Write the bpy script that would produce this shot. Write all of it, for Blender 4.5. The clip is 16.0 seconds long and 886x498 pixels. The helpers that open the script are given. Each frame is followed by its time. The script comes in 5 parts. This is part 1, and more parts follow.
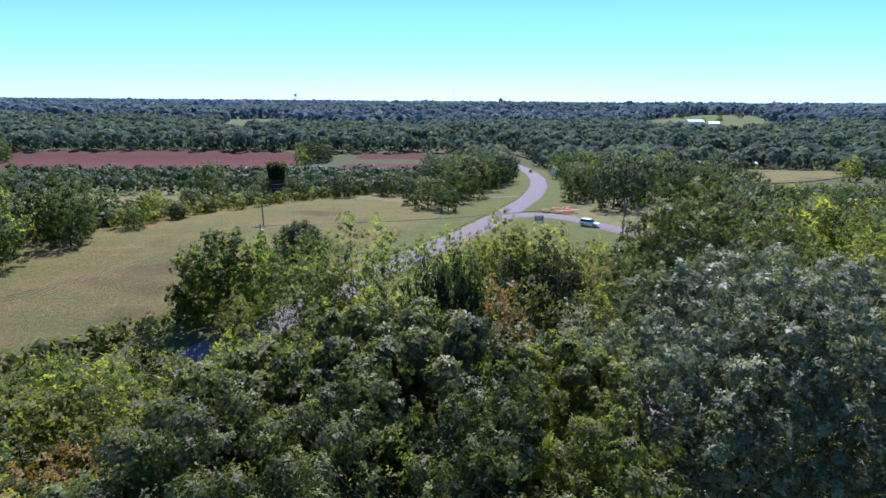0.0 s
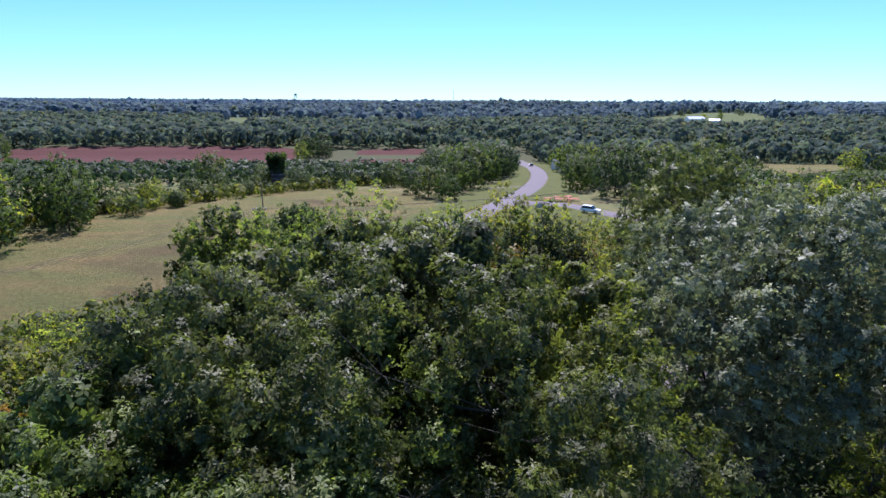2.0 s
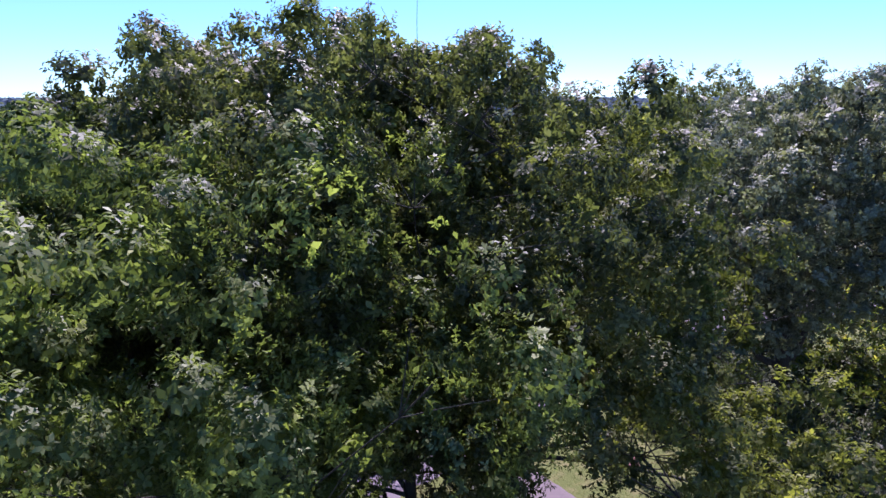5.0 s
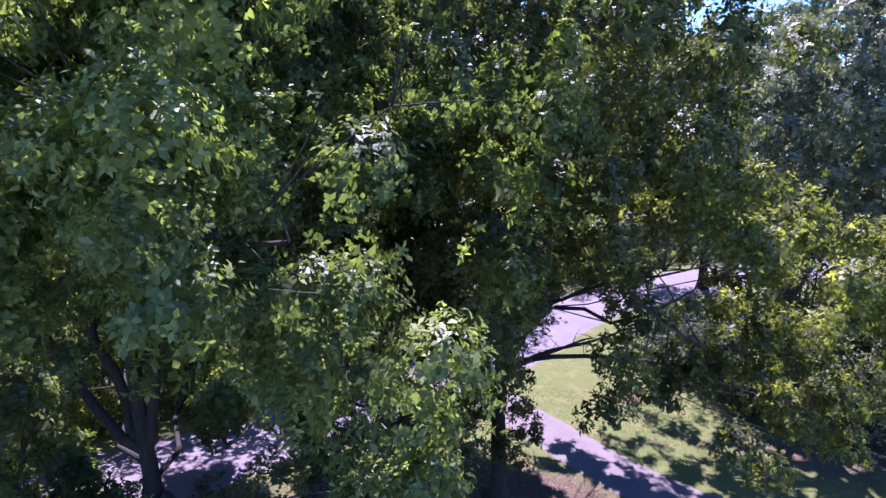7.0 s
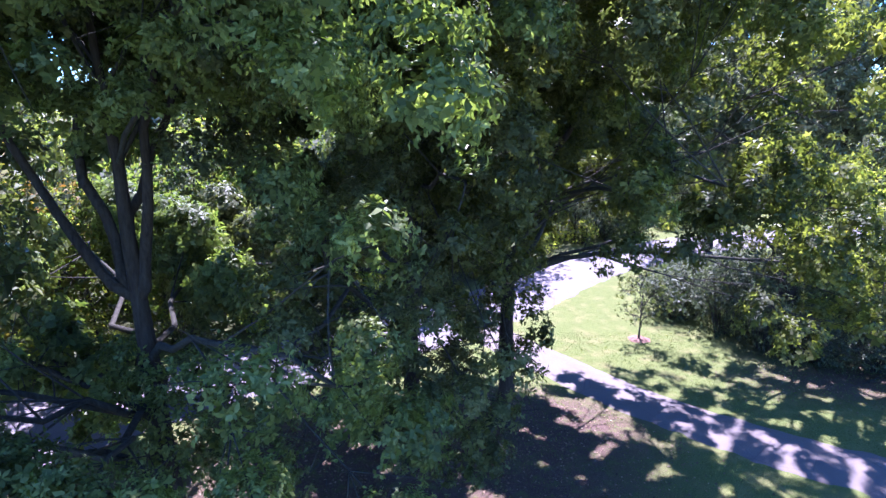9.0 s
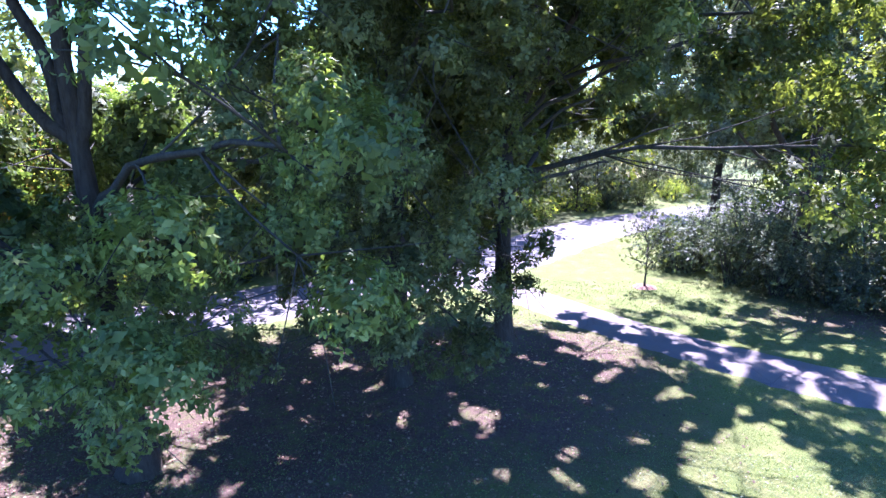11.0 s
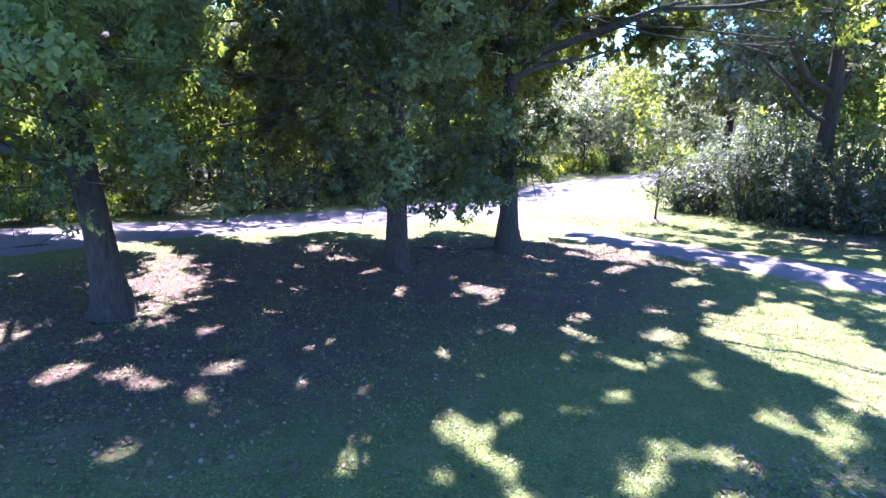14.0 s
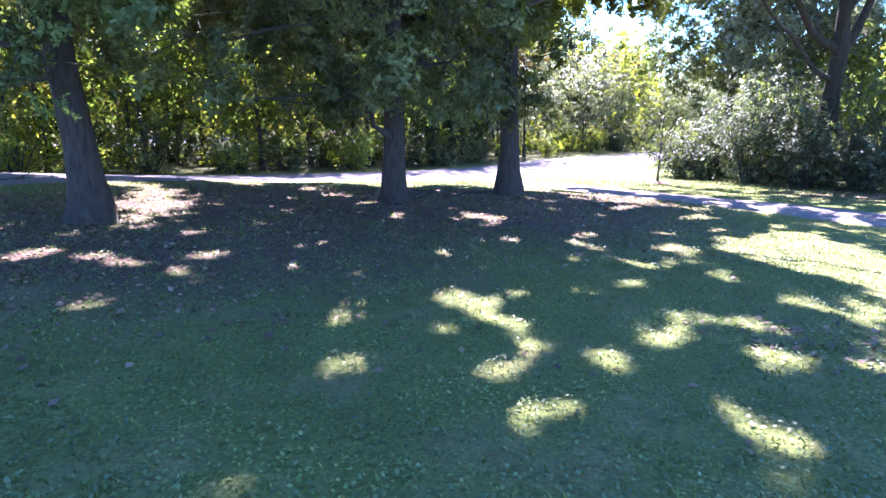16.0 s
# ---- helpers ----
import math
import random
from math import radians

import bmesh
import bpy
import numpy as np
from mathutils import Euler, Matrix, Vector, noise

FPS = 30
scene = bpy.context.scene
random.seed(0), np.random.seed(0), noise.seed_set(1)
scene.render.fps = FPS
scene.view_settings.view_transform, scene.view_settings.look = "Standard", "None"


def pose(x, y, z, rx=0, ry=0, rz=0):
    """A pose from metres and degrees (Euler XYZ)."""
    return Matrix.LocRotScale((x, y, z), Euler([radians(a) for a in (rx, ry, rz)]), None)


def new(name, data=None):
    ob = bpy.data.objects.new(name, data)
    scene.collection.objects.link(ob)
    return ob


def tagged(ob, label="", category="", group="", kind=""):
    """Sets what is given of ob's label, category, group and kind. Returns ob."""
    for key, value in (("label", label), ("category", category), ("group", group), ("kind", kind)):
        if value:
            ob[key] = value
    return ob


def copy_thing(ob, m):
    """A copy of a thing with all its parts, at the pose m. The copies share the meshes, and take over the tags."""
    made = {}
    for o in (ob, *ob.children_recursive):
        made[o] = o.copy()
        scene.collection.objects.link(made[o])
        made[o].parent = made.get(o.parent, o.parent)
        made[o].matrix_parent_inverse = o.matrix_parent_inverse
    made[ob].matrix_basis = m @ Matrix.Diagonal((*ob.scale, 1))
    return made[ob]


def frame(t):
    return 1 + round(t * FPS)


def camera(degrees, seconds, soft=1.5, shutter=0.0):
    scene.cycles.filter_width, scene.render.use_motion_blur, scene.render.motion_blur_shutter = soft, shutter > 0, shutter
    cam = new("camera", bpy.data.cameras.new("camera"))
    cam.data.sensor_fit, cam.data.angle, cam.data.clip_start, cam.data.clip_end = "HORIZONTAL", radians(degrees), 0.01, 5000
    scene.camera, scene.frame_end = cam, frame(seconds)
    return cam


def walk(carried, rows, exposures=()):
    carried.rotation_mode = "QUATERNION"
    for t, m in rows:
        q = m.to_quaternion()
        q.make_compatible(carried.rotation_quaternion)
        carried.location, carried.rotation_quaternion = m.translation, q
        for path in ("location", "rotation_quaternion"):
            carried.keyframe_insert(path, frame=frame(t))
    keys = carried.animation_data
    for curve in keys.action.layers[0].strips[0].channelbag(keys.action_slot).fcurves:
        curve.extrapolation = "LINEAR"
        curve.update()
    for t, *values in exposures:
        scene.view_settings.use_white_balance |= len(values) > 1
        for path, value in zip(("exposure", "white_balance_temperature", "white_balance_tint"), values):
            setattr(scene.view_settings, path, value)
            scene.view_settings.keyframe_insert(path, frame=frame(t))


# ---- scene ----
cam = camera(75.0, 16.0)
# time, place, tilt / lean / turn
PATH = [
    (0.0, (0.061, -0.249, 29.987), (75.58, -0.17, -0.11)),
    (0.5, (0.077, -0.295, 29.214), (75.58, -0.16, -0.09)),
    (1.0, (0.052, -0.330, 28.413), (75.59, -0.13, -0.07)),
    (1.5, (-0.001, -0.351, 27.575), (75.59, -0.10, -0.09)),
    (2.0, (-0.042, -0.359, 26.696), (75.58, -0.07, -0.11)),
    (2.5, (-0.014, -0.359, 25.765), (75.57, -0.04, -0.15)),
    (3.0, (-0.024, -0.345, 24.777), (75.56, 0.02, -0.26)),
    (3.2, (-0.040, -0.339, 24.370), (75.56, 0.04, -0.27)),
    (5.3, (0.003, -0.422, 20.199), (75.47, 0.21, 0.37)),
    (5.5, (0.000, -0.399, 19.786), (75.47, 0.18, 0.30)),
    (6.0, (-0.024, -0.330, 18.752), (75.46, 0.12, 0.13)),
    (6.5, (-0.050, -0.258, 17.698), (75.46, 0.04, -0.08)),
    (7.0, (-0.088, -0.229, 16.707), (75.48, -0.02, -0.26)),
    (7.5, (-0.192, -0.229, 15.749), (75.49, -0.03, -0.32)),
    (8.0, (-0.284, -0.265, 14.855), (75.50, -0.00, -0.33)),
    (8.5, (-0.320, -0.339, 14.007), (75.51, 0.03, -0.33)),
    (9.0, (-0.306, -0.396, 13.200), (75.53, 0.07, -0.32)),
    (11.5, (0.095, 0.495, 9.187), (75.55, 0.08, -0.01)),
    (12.0, (0.117, 0.518, 8.501), (75.56, 0.10, 0.11)),
    (12.5, (0.161, 0.529, 7.876), (75.58, 0.10, 0.22)),
    (13.0, (0.183, 0.528, 7.354), (75.62, 0.09, 0.35)),
    (13.5, (0.163, 0.531, 6.852), (75.63, 0.07, 0.40)),
    (14.0, (0.130, 0.536, 6.310), (75.63, 0.04, 0.35)),
    (14.5, (0.106, 0.562, 5.751), (75.60, -0.02, 0.27)),
    (15.0, (0.087, 0.631, 5.170), (75.59, -0.08, 0.18)),
    (15.5, (0.077, 0.682, 4.707), (75.58, -0.13, 0.10)),
    (16.0, (0.060, 0.694, 4.400), (75.57, -0.15, 0.03)),
]
EXPOSURES = [(0.0, 1.06, 5600, 20), (3.0, 1.02, 5700, 25), (4.6, 1.30, 5600, 36), (5.5, 1.34, 5500, 56), (6.2, 1.75, 5500, 58), (7.0, 2.10, 5400, 51), (9.0, 2.68, 5200, 38), (12.0, 3.22, 5200, 34), (16.0, 3.66, 5650, 36)]
walk(cam, [(t, pose(*at, *turn)) for t, at, turn in PATH], EXPOSURES)

# ---- light ----
SUN_AZ, SUN_EL = 4.0, 54.0      # degrees to the right of straight ahead, and up
world = bpy.data.worlds.new("sky")
scene.world = world
world.use_nodes = True
wn = world.node_tree
sky = wn.nodes.new("ShaderNodeTexSky")
sky.sky_type, sky.sun_disc = "NISHITA", False
sky.sun_elevation, sky.sun_rotation = radians(SUN_EL), radians(SUN_AZ)
sky.air_density, sky.dust_density, sky.ozone_density = 1.0, 0.0, 6.0
tint = wn.nodes.new("ShaderNodeMix")
tint.data_type, tint.blend_type = "RGBA", "MULTIPLY"
tint.inputs[0].default_value, tint.inputs[7].default_value = 1.0, (0.68, 1.0, 1.10, 1)
wn.links.new(sky.outputs[0], tint.inputs[6])
wn.links.new(tint.outputs[2], wn.nodes["Background"].inputs[0])
wn.nodes["Background"].inputs[1].default_value = 0.074
sun = new("sun", bpy.data.lights.new("sun", "SUN"))
sun.data.energy, sun.data.angle, sun.data.color = 4.5, radians(0.6), (1.0, 0.95, 0.86)
to_sun = Vector((math.sin(radians(SUN_AZ)) * math.cos(radians(SUN_EL)), math.cos(radians(SUN_AZ)) * math.cos(radians(SUN_EL)), math.sin(radians(SUN_EL))))
sun.matrix_world = Matrix.Translation((0, 0, 80)) @ (-to_sun).to_track_quat("-Z", "Y").to_matrix().to_4x4()


# ---- materials ----
class Shader:
    """A node material with a principled surface, and short ways to add nodes."""

    def __init__(self, name, rough=0.7, metal=0.0, spec=0.5):
        self.mat = bpy.data.materials.new(name)
        self.mat.use_nodes = True
        self.tree = self.mat.node_tree
        self.surface = self.tree.nodes["Principled BSDF"]
        self.out = self.tree.nodes["Material Output"]
        self.surface.inputs["Roughness"].default_value = rough
        self.surface.inputs["Metallic"].default_value = metal
        self.surface.inputs["Specular IOR Level"].default_value = spec

    def node(self, kind, **links):
        n = self.tree.nodes.new(kind)
        for key, value in links.items():
            self.put(n, key, value)
        return n

    def put(self, n, key, value):
        slot = n.inputs[key]
        if isinstance(value, bpy.types.NodeSocket):
            self.tree.links.new(value, slot)
        else:
            slot.default_value = value

    def coords(self, kind="Object"):
        return self.node("ShaderNodeTexCoord").outputs[kind]

    def noise(self, scale, detail=4.0, where=None, rough=0.55):
        n = self.node("ShaderNodeTexNoise", Scale=scale, Detail=detail, Roughness=rough)
        self.put(n, "Vector", where if where is not None else self.coords())
        return n.outputs["Fac"]

    def ramp(self, fac, stops):
        n = self.node("ShaderNodeValToRGB")
        self.put(n, 0, fac)
        el = n.color_ramp.elements
        while len(el) < len(stops):
            el.new(0.5)
        for e, (p, c) in zip(el, stops):
            e.position, e.color = p, (*c, 1)
        return n.outputs[0]

    def mix(self, fac, a, b, how="MIX"):
        n = self.tree.nodes.new("ShaderNodeMix")
        n.data_type, n.blend_type = "RGBA", how
        for slot, value in ((0, fac), (6, a), (7, b)):
            if isinstance(value, bpy.types.NodeSocket):
                self.tree.links.new(value, n.inputs[slot])
            else:
                n.inputs[slot].default_value = (*value, 1) if isinstance(value, tuple) else value
        return n.outputs[2]

    def math(self, how, a, b=0.0):
        n = self.tree.nodes.new("ShaderNodeMath")
        n.operation = how
        self.put(n, 0, a), self.put(n, 1, b)
        return n.outputs[0]

    def colour(self, value):
        self.put(self.surface, "Base Color", value if isinstance(value, bpy.types.NodeSocket) else (*value, 1))

    def bump(self, height, strength=0.4, distance=0.02):
        n = self.node("ShaderNodeBump", Strength=strength, Distance=distance, Height=height)
        self.put(self.surface, "Normal", n.outputs[0])

    def random(self):
        return self.node("ShaderNodeNewGeometry").outputs["Random Per Island"]


def leaf_material(name, dark, light, glow, rough=0.42, through_share=0.34, patch=0.35, odd=None, spec=0.55, trees_vary=False):
    """Leaves: each its own tint, patches of lighter growth, and light that shines through them."""
    s = Shader(name, rough, 0.0, spec)
    tint = s.ramp(s.random(), [(0.0, dark), (0.75, light), (1.0, odd or light)])
    grow = s.ramp(s.noise(patch, 3.0), [(0.35, (0.55, 0.57, 0.6)), (0.68, (1.4, 1.32, 1.15))])
    tone = s.mix(1.0, tint, grow, "MULTIPLY")
    if trees_vary:
        each = s.ramp(s.node("ShaderNodeObjectInfo").outputs["Random"], [(0.0, (0.62, 0.70, 0.80)), (0.5, (1.0, 1.0, 1.0)), (1.0, (1.40, 1.25, 0.95))])
        tone = s.mix(1.0, tone, each, "MULTIPLY")
    s.colour(tone)
    shine = s.node("ShaderNodeBsdfTranslucent", Color=s.mix(1.0, tone, glow, "MULTIPLY"))
    both = s.node("ShaderNodeMixShader")
    s.put(both, 0, through_share)
    s.tree.links.new(s.surface.outputs[0], both.inputs[1])
    s.tree.links.new(shine.outputs[0], both.inputs[2])
    s.tree.links.new(both.outputs[0], s.out.inputs["Surface"])
    return s.mat


def bark_material(name, dark, light):
    s = Shader(name, 0.9, 0.0, 0.2)
    n = s.node("ShaderNodeMapping", Vector=s.coords())
    n.inputs["Scale"].default_value = (9, 9, 1.6)
    ridges = s.noise(1.6, 6.0, n.outputs[0], 0.7)
    s.colour(s.mix(s.noise(0.7, 3.0), s.ramp(ridges, [(0.3, dark), (0.7, light)]), s.ramp(ridges, [(0.3, tuple(c * 0.7 for c in dark)), (0.75, (0.052, 0.052, 0.038))])))
    s.bump(ridges, 0.9, 0.04)
    return s.mat


LEAF_OAK = leaf_material("oak_leaves", (0.052, 0.062, 0.027), (0.115, 0.127, 0.056), (1.8, 2.1, 0.8), 0.5, 0.34, 0.45, (0.175, 0.182, 0.10), 0.22)
LEAF_GREEN = leaf_material("bright_oak_leaves", (0.066, 0.090, 0.031), (0.155, 0.188, 0.064), (1.85, 2.15, 0.8), 0.5, 0.34, 0.45, (0.225, 0.26, 0.115), 0.22)
# backlit glow over the drive, put into a yellower, more translucent leaf tone
LEAF_SPREAD = leaf_material("oak_leaves_backlit", (0.055, 0.066, 0.026), (0.122, 0.138, 0.052), (2.1, 2.3, 0.65), 0.5, 0.40, 0.45, (0.19, 0.20, 0.09), 0.2)
LEAF_SILVER = leaf_material("grey_green_leaves", (0.100, 0.120, 0.080), (0.215, 0.238, 0.168), (1.6, 1.75, 0.9), 0.5, 0.24, 0.4, (0.29, 0.31, 0.235), 0.2)
LEAF_BUSH = leaf_material("bush_leaves", (0.030, 0.043, 0.026), (0.085, 0.100, 0.065), (1.9, 2.2, 0.9), 0.5, 0.3, 0.4, (0.150, 0.165, 0.112), 0.18)
LEAF_DARK = leaf_material("dark_green_leaves", (0.020, 0.038, 0.017), (0.055, 0.084, 0.033), (2.6, 2.8, 1.2), 0.7, 0.30, 0.15, None, 0.15, True)
LEAF_MID = leaf_material("woodland_leaves", (0.042, 0.072, 0.025), (0.122, 0.154, 0.050), (2.8, 2.8, 1.0), 0.6, 0.60, 0.12, (0.140, 0.131, 0.044), 0.2, True)
LEAF_VALLEY = leaf_material("valley_leaves", (0.018, 0.036, 0.020), (0.070, 0.096, 0.044), (1.9, 2.2, 1.2), 0.6, 0.32, 0.14, (0.106, 0.106, 0.046), 0.2, True)
LEAF_YELLOW = leaf_material("yellowing_leaves", (0.058, 0.078, 0.024), (0.138, 0.148, 0.046), (2.4, 2.5, 0.9), 0.6, 0.45, 0.2, (0.165, 0.140, 0.040), 0.2, True)
LEAF_ORANGE = leaf_material("autumn_leaves", (0.085, 0.080, 0.022), (0.175, 0.130, 0.034), (2.0, 1.8, 0.8), 0.6, 0.30, 0.25, (0.22, 0.115, 0.034), 0.2)
LEAF_BRIGHT = leaf_material("sunlit_undergrowth_leaves", (0.085, 0.124, 0.034), (0.187, 0.233, 0.064), (2.6, 2.6, 0.9), 0.5, 0.6, 0.3, (0.335, 0.316, 0.088), 0.35)
LEAF_CEDAR = leaf_material("cedar_needles", (0.017, 0.029, 0.015), (0.041, 0.058, 0.026), (2.0, 2.2, 1.2), 0.8, 0.2, 0.2, None, 0.1)
# far woods: haze is put into the leaf colour, bluer and paler with distance
WOODS_NEAR = leaf_material("far_woods_hazed_leaves", (0.050, 0.076, 0.074), (0.104, 0.134, 0.120), (1.9, 2.0, 1.3), 0.9, 0.34, 0.11, (0.106, 0.106, 0.061), 0.05)
WOODS_HILL = leaf_material("hillside_woods_hazed_leaves", (0.068, 0.099, 0.142), (0.108, 0.146, 0.196), (1.8, 1.9, 1.5), 0.9, 0.34, 0.06, (0.091, 0.106, 0.084), 0.05)
WOODS_FAR = leaf_material("distant_woods_hazed_leaves", (0.091, 0.131, 0.209), (0.135, 0.179, 0.258), (1.6, 1.8, 1.6), 0.95, 0.32, 0.03, (0.091, 0.122, 0.152), 0.03)
BARK = bark_material("oak_bark", (0.024, 0.016, 0.014), (0.080, 0.053, 0.044))
BARK_THIN = bark_material("branch_bark", (0.030, 0.026, 0.024), (0.085, 0.074, 0.066))


def plain(name, colour, rough=0.6, metal=0.0, vary=0.15, scale=6.0):
    """Paint or plastic with slight fading and dirt."""
    s = Shader(name, rough, metal)
    lo = tuple(c * (1 - vary) for c in colour)
    hi = tuple(min(1, c * (1 + vary)) for c in colour)
    s.colour(s.ramp(s.noise(scale, 5.0), [(0.3, lo), (0.7, hi)]))
    return s.mat


def ground_material():
    """Meadow and lawn, with leaf litter and bare earth where the sheet's own attributes say so."""
    s = Shader("meadow_ground", 0.95, 0.0, 0.15)
    here = s.coords()
    fine, mid, wide = s.noise(26.0, 5.0, here), s.noise(1.1, 5.0, here), s.noise(0.03, 4.0, here)
    lawn = s.ramp(fine, [(0.25, (0.045, 0.066, 0.018)), (0.55, (0.110, 0.126, 0.037)), (0.8, (0.185, 0.176, 0.070))])
    dry = s.ramp(fine, [(0.25, (0.115, 0.100, 0.042)), (0.75, (0.225, 0.198, 0.092))])
    grass = s.mix(s.ramp(mid, [(0.5, (0, 0, 0)), (0.72, (0.75, 0.75, 0.75))]), lawn, dry)
    rough_field = s.ramp(s.noise(0.35, 6.0, here, 0.7), [(0.3, (0.071, 0.078, 0.031)), (0.5, (0.139, 0.119, 0.051)), (0.7, (0.211, 0.153, 0.075))])
    green_field = s.ramp(s.noise(0.1, 6.0, here), [(0.3, (0.061, 0.088, 0.027)), (0.7, (0.122, 0.139, 0.054))])
    field = s.mix(s.ramp(wide, [(0.45, (0, 0, 0)), (0.6, (1, 1, 1))]), rough_field, green_field)
    def mask(attribute):
        n = s.node("ShaderNodeAttribute")
        n.attribute_name = attribute
        return n.outputs["Fac"]
    tone = s.mix(mask("lawn"), field, grass)
    litter = s.ramp(s.noise(17.0, 6.0, here, 0.75), [(0.25, (0.036, 0.022, 0.019)), (0.5, (0.090, 0.055, 0.046)), (0.75, (0.181, 0.116, 0.096))])
    cover = s.math("MULTIPLY", mask("litter"), s.ramp(s.noise(2.2, 5.0, here, 0.7), [(0.30, (0.15, 0.15, 0.15)), (0.52, (1, 1, 1))]))
    tone = s.mix(cover, tone, litter)
    floor = s.ramp(s.noise(0.8, 6.0, here, 0.7), [(0.3, (0.035, 0.045, 0.018)), (0.7, (0.095, 0.090, 0.045))])
    tone = s.mix(mask("woods"), tone, floor)
    s.colour(tone)
    s.bump(s.math("ADD", s.noise(40.0, 4.0, here, 0.7), s.noise(5.0, 3.0, here)), 0.7, 0.05)
    return s.mat


def road_material(name, dark, light):
    s = Shader(name, 0.85, 0.0, 0.3)
    here = s.coords()
    grain = s.noise(45.0, 4.0, here, 0.8)
    wear = s.noise(0.6, 5.0, here, 0.65)
    tone = s.mix(s.ramp(wear, [(0.35, (0, 0, 0)), (0.7, (1, 1, 1))]), s.ramp(grain, [(0.2, dark), (0.8, light)]), s.ramp(grain, [(0.2, tuple(c * 1.25 for c in dark)), (0.8, tuple(c * 1.15 for c in light))]))
    cracks = s.node("ShaderNodeTexVoronoi", Scale=0.55, Vector=here)
    cracks.feature = "DISTANCE_TO_EDGE"
    line = s.ramp(cracks.outputs["Distance"], [(0.0, (0.55, 0.55, 0.55)), (0.012, (1, 1, 1))])
    s.colour(s.mix(0.6, tone, s.mix(1.0, tone, line, "MULTIPLY")))
    s.bump(grain, 0.35, 0.01)
    return s.mat


def crop_material(name, low, high, scale):
    s = Shader(name, 0.95, 0.0, 0.1)
    n = s.node("ShaderNodeMapping", Vector=s.coords())
    n.inputs["Scale"].default_value = (1, 3.0, 1)
    n.inputs["Rotation"].default_value = (0, 0, 0.12)
    bands, fine = s.noise(scale, 6.0, n.outputs[0], 0.7), s.noise(0.8, 4.0)
    s.colour(s.mix(0.45, s.ramp(bands, [(0.3, low), (0.7, high)]), s.ramp(fine, [(0.3, low), (0.7, high)])))
    s.bump(fine, 0.8, 0.3)
    return s.mat


GROUND = ground_material()
ASPHALT = road_material("worn_pinkish_asphalt", (0.076, 0.063, 0.074), (0.165, 0.137, 0.155))
GRAVEL = road_material("pale_gravel_drive", (0.074, 0.058, 0.058), (0.164, 0.131, 0.132))
RED_CROP = crop_material("ripe_red_crop", (0.065, 0.026, 0.024), (0.102, 0.045, 0.039), 0.05)


def meadow_material():
    """Hay meadow: tan stretches, green swathes along the mowing, brown weeds, small tussocks."""
    s = Shader("dry_meadow_grass", 0.95, 0.0, 0.1)
    n = s.node("ShaderNodeMapping", Vector=s.coords())
    n.inputs["Rotation"].default_value = (0, 0, -0.95)
    n.inputs["Scale"].default_value = (1, 2.6, 1)
    wide, swathe, fine = s.noise(0.035, 4.0), s.noise(0.045, 5.0, n.outputs[0], 0.65), s.noise(1.5, 9.0, None, 0.82)
    tan = s.ramp(fine, [(0.32, (0.105, 0.072, 0.028)), (0.5, (0.182, 0.131, 0.056)), (0.68, (0.262, 0.200, 0.098))])
    green = s.ramp(fine, [(0.32, (0.075, 0.080, 0.026)), (0.68, (0.165, 0.160, 0.062))])
    weeds = s.ramp(fine, [(0.3, (0.066, 0.043, 0.025)), (0.7, (0.115, 0.083, 0.046))])
    tone = s.mix(s.ramp(swathe, [(0.34, (0.02, 0.02, 0.02)), (0.58, (0.95, 0.95, 0.95))]), tan, green)
    s.colour(s.mix(s.ramp(wide, [(0.52, (0, 0, 0)), (0.64, (0.8, 0.8, 0.8))]), tone, weeds))
    s.bump(fine, 1.0, 0.5)
    return s.mat


MEADOW = meadow_material()
PASTURE = crop_material("green_pasture_grass", (0.060, 0.080, 0.029), (0.121, 0.133, 0.056), 0.03)
VERGE = crop_material("mown_verge_grass", (0.058, 0.069, 0.020), (0.112, 0.116, 0.039), 0.12)
WOOD_POLE = plain("weathered_pole_wood", (0.16, 0.12, 0.10), 0.9, 0, 0.3, 3.0)
STEEL = plain("galvanised_steel", (0.42, 0.43, 0.45), 0.45, 0.6)
CERAMIC = plain("white_ceramic", (0.75, 0.76, 0.78), 0.25)
WIRE = plain("black_cable", (0.02, 0.02, 0.02), 0.6)
WHITE = plain("white_paint", (0.78, 0.78, 0.76), 0.5)
WHITE_CAR = plain("white_car_paint", (0.80, 0.81, 0.82), 0.2, 0.0, 0.03)
GREY_CAR = plain("grey_car_paint", (0.25, 0.26, 0.28), 0.25, 0.3, 0.05)
DARK_GLASS = plain("dark_car_glass", (0.02, 0.025, 0.03), 0.08)
RUBBER = plain("tyre_rubber", (0.02, 0.02, 0.02), 0.9)
CHROME = plain("wheel_metal", (0.5, 0.5, 0.52), 0.3, 0.9)
RED_LAMP = plain("red_lamp_lens", (0.5, 0.02, 0.02), 0.2)
ORANGE = plain("red_orange_paint", (0.42, 0.075, 0.022), 0.5)
BROWN_BOARD = plain("brown_stained_board", (0.10, 0.07, 0.06), 0.8, 0, 0.3)
GREY_BOARD = plain("grey_board", (0.30, 0.29, 0.30), 0.8, 0, 0.25)
ROOF_METAL = plain("pale_metal_roof", (0.72, 0.74, 0.78), 0.35, 0.3)
ROOF_DARK = plain("grey_shingle_roof", (0.16, 0.17, 0.20), 0.8)
PANE = plain("window_pane", (0.04, 0.05, 0.06), 0.1)
DRY_LEAF = leaf_material("fallen_leaves", (0.055, 0.028, 0.019), (0.158, 0.095, 0.062), (1.2, 1.1, 1.0), 0.7, 0.15, 1.0, (0.317, 0.211, 0.150))
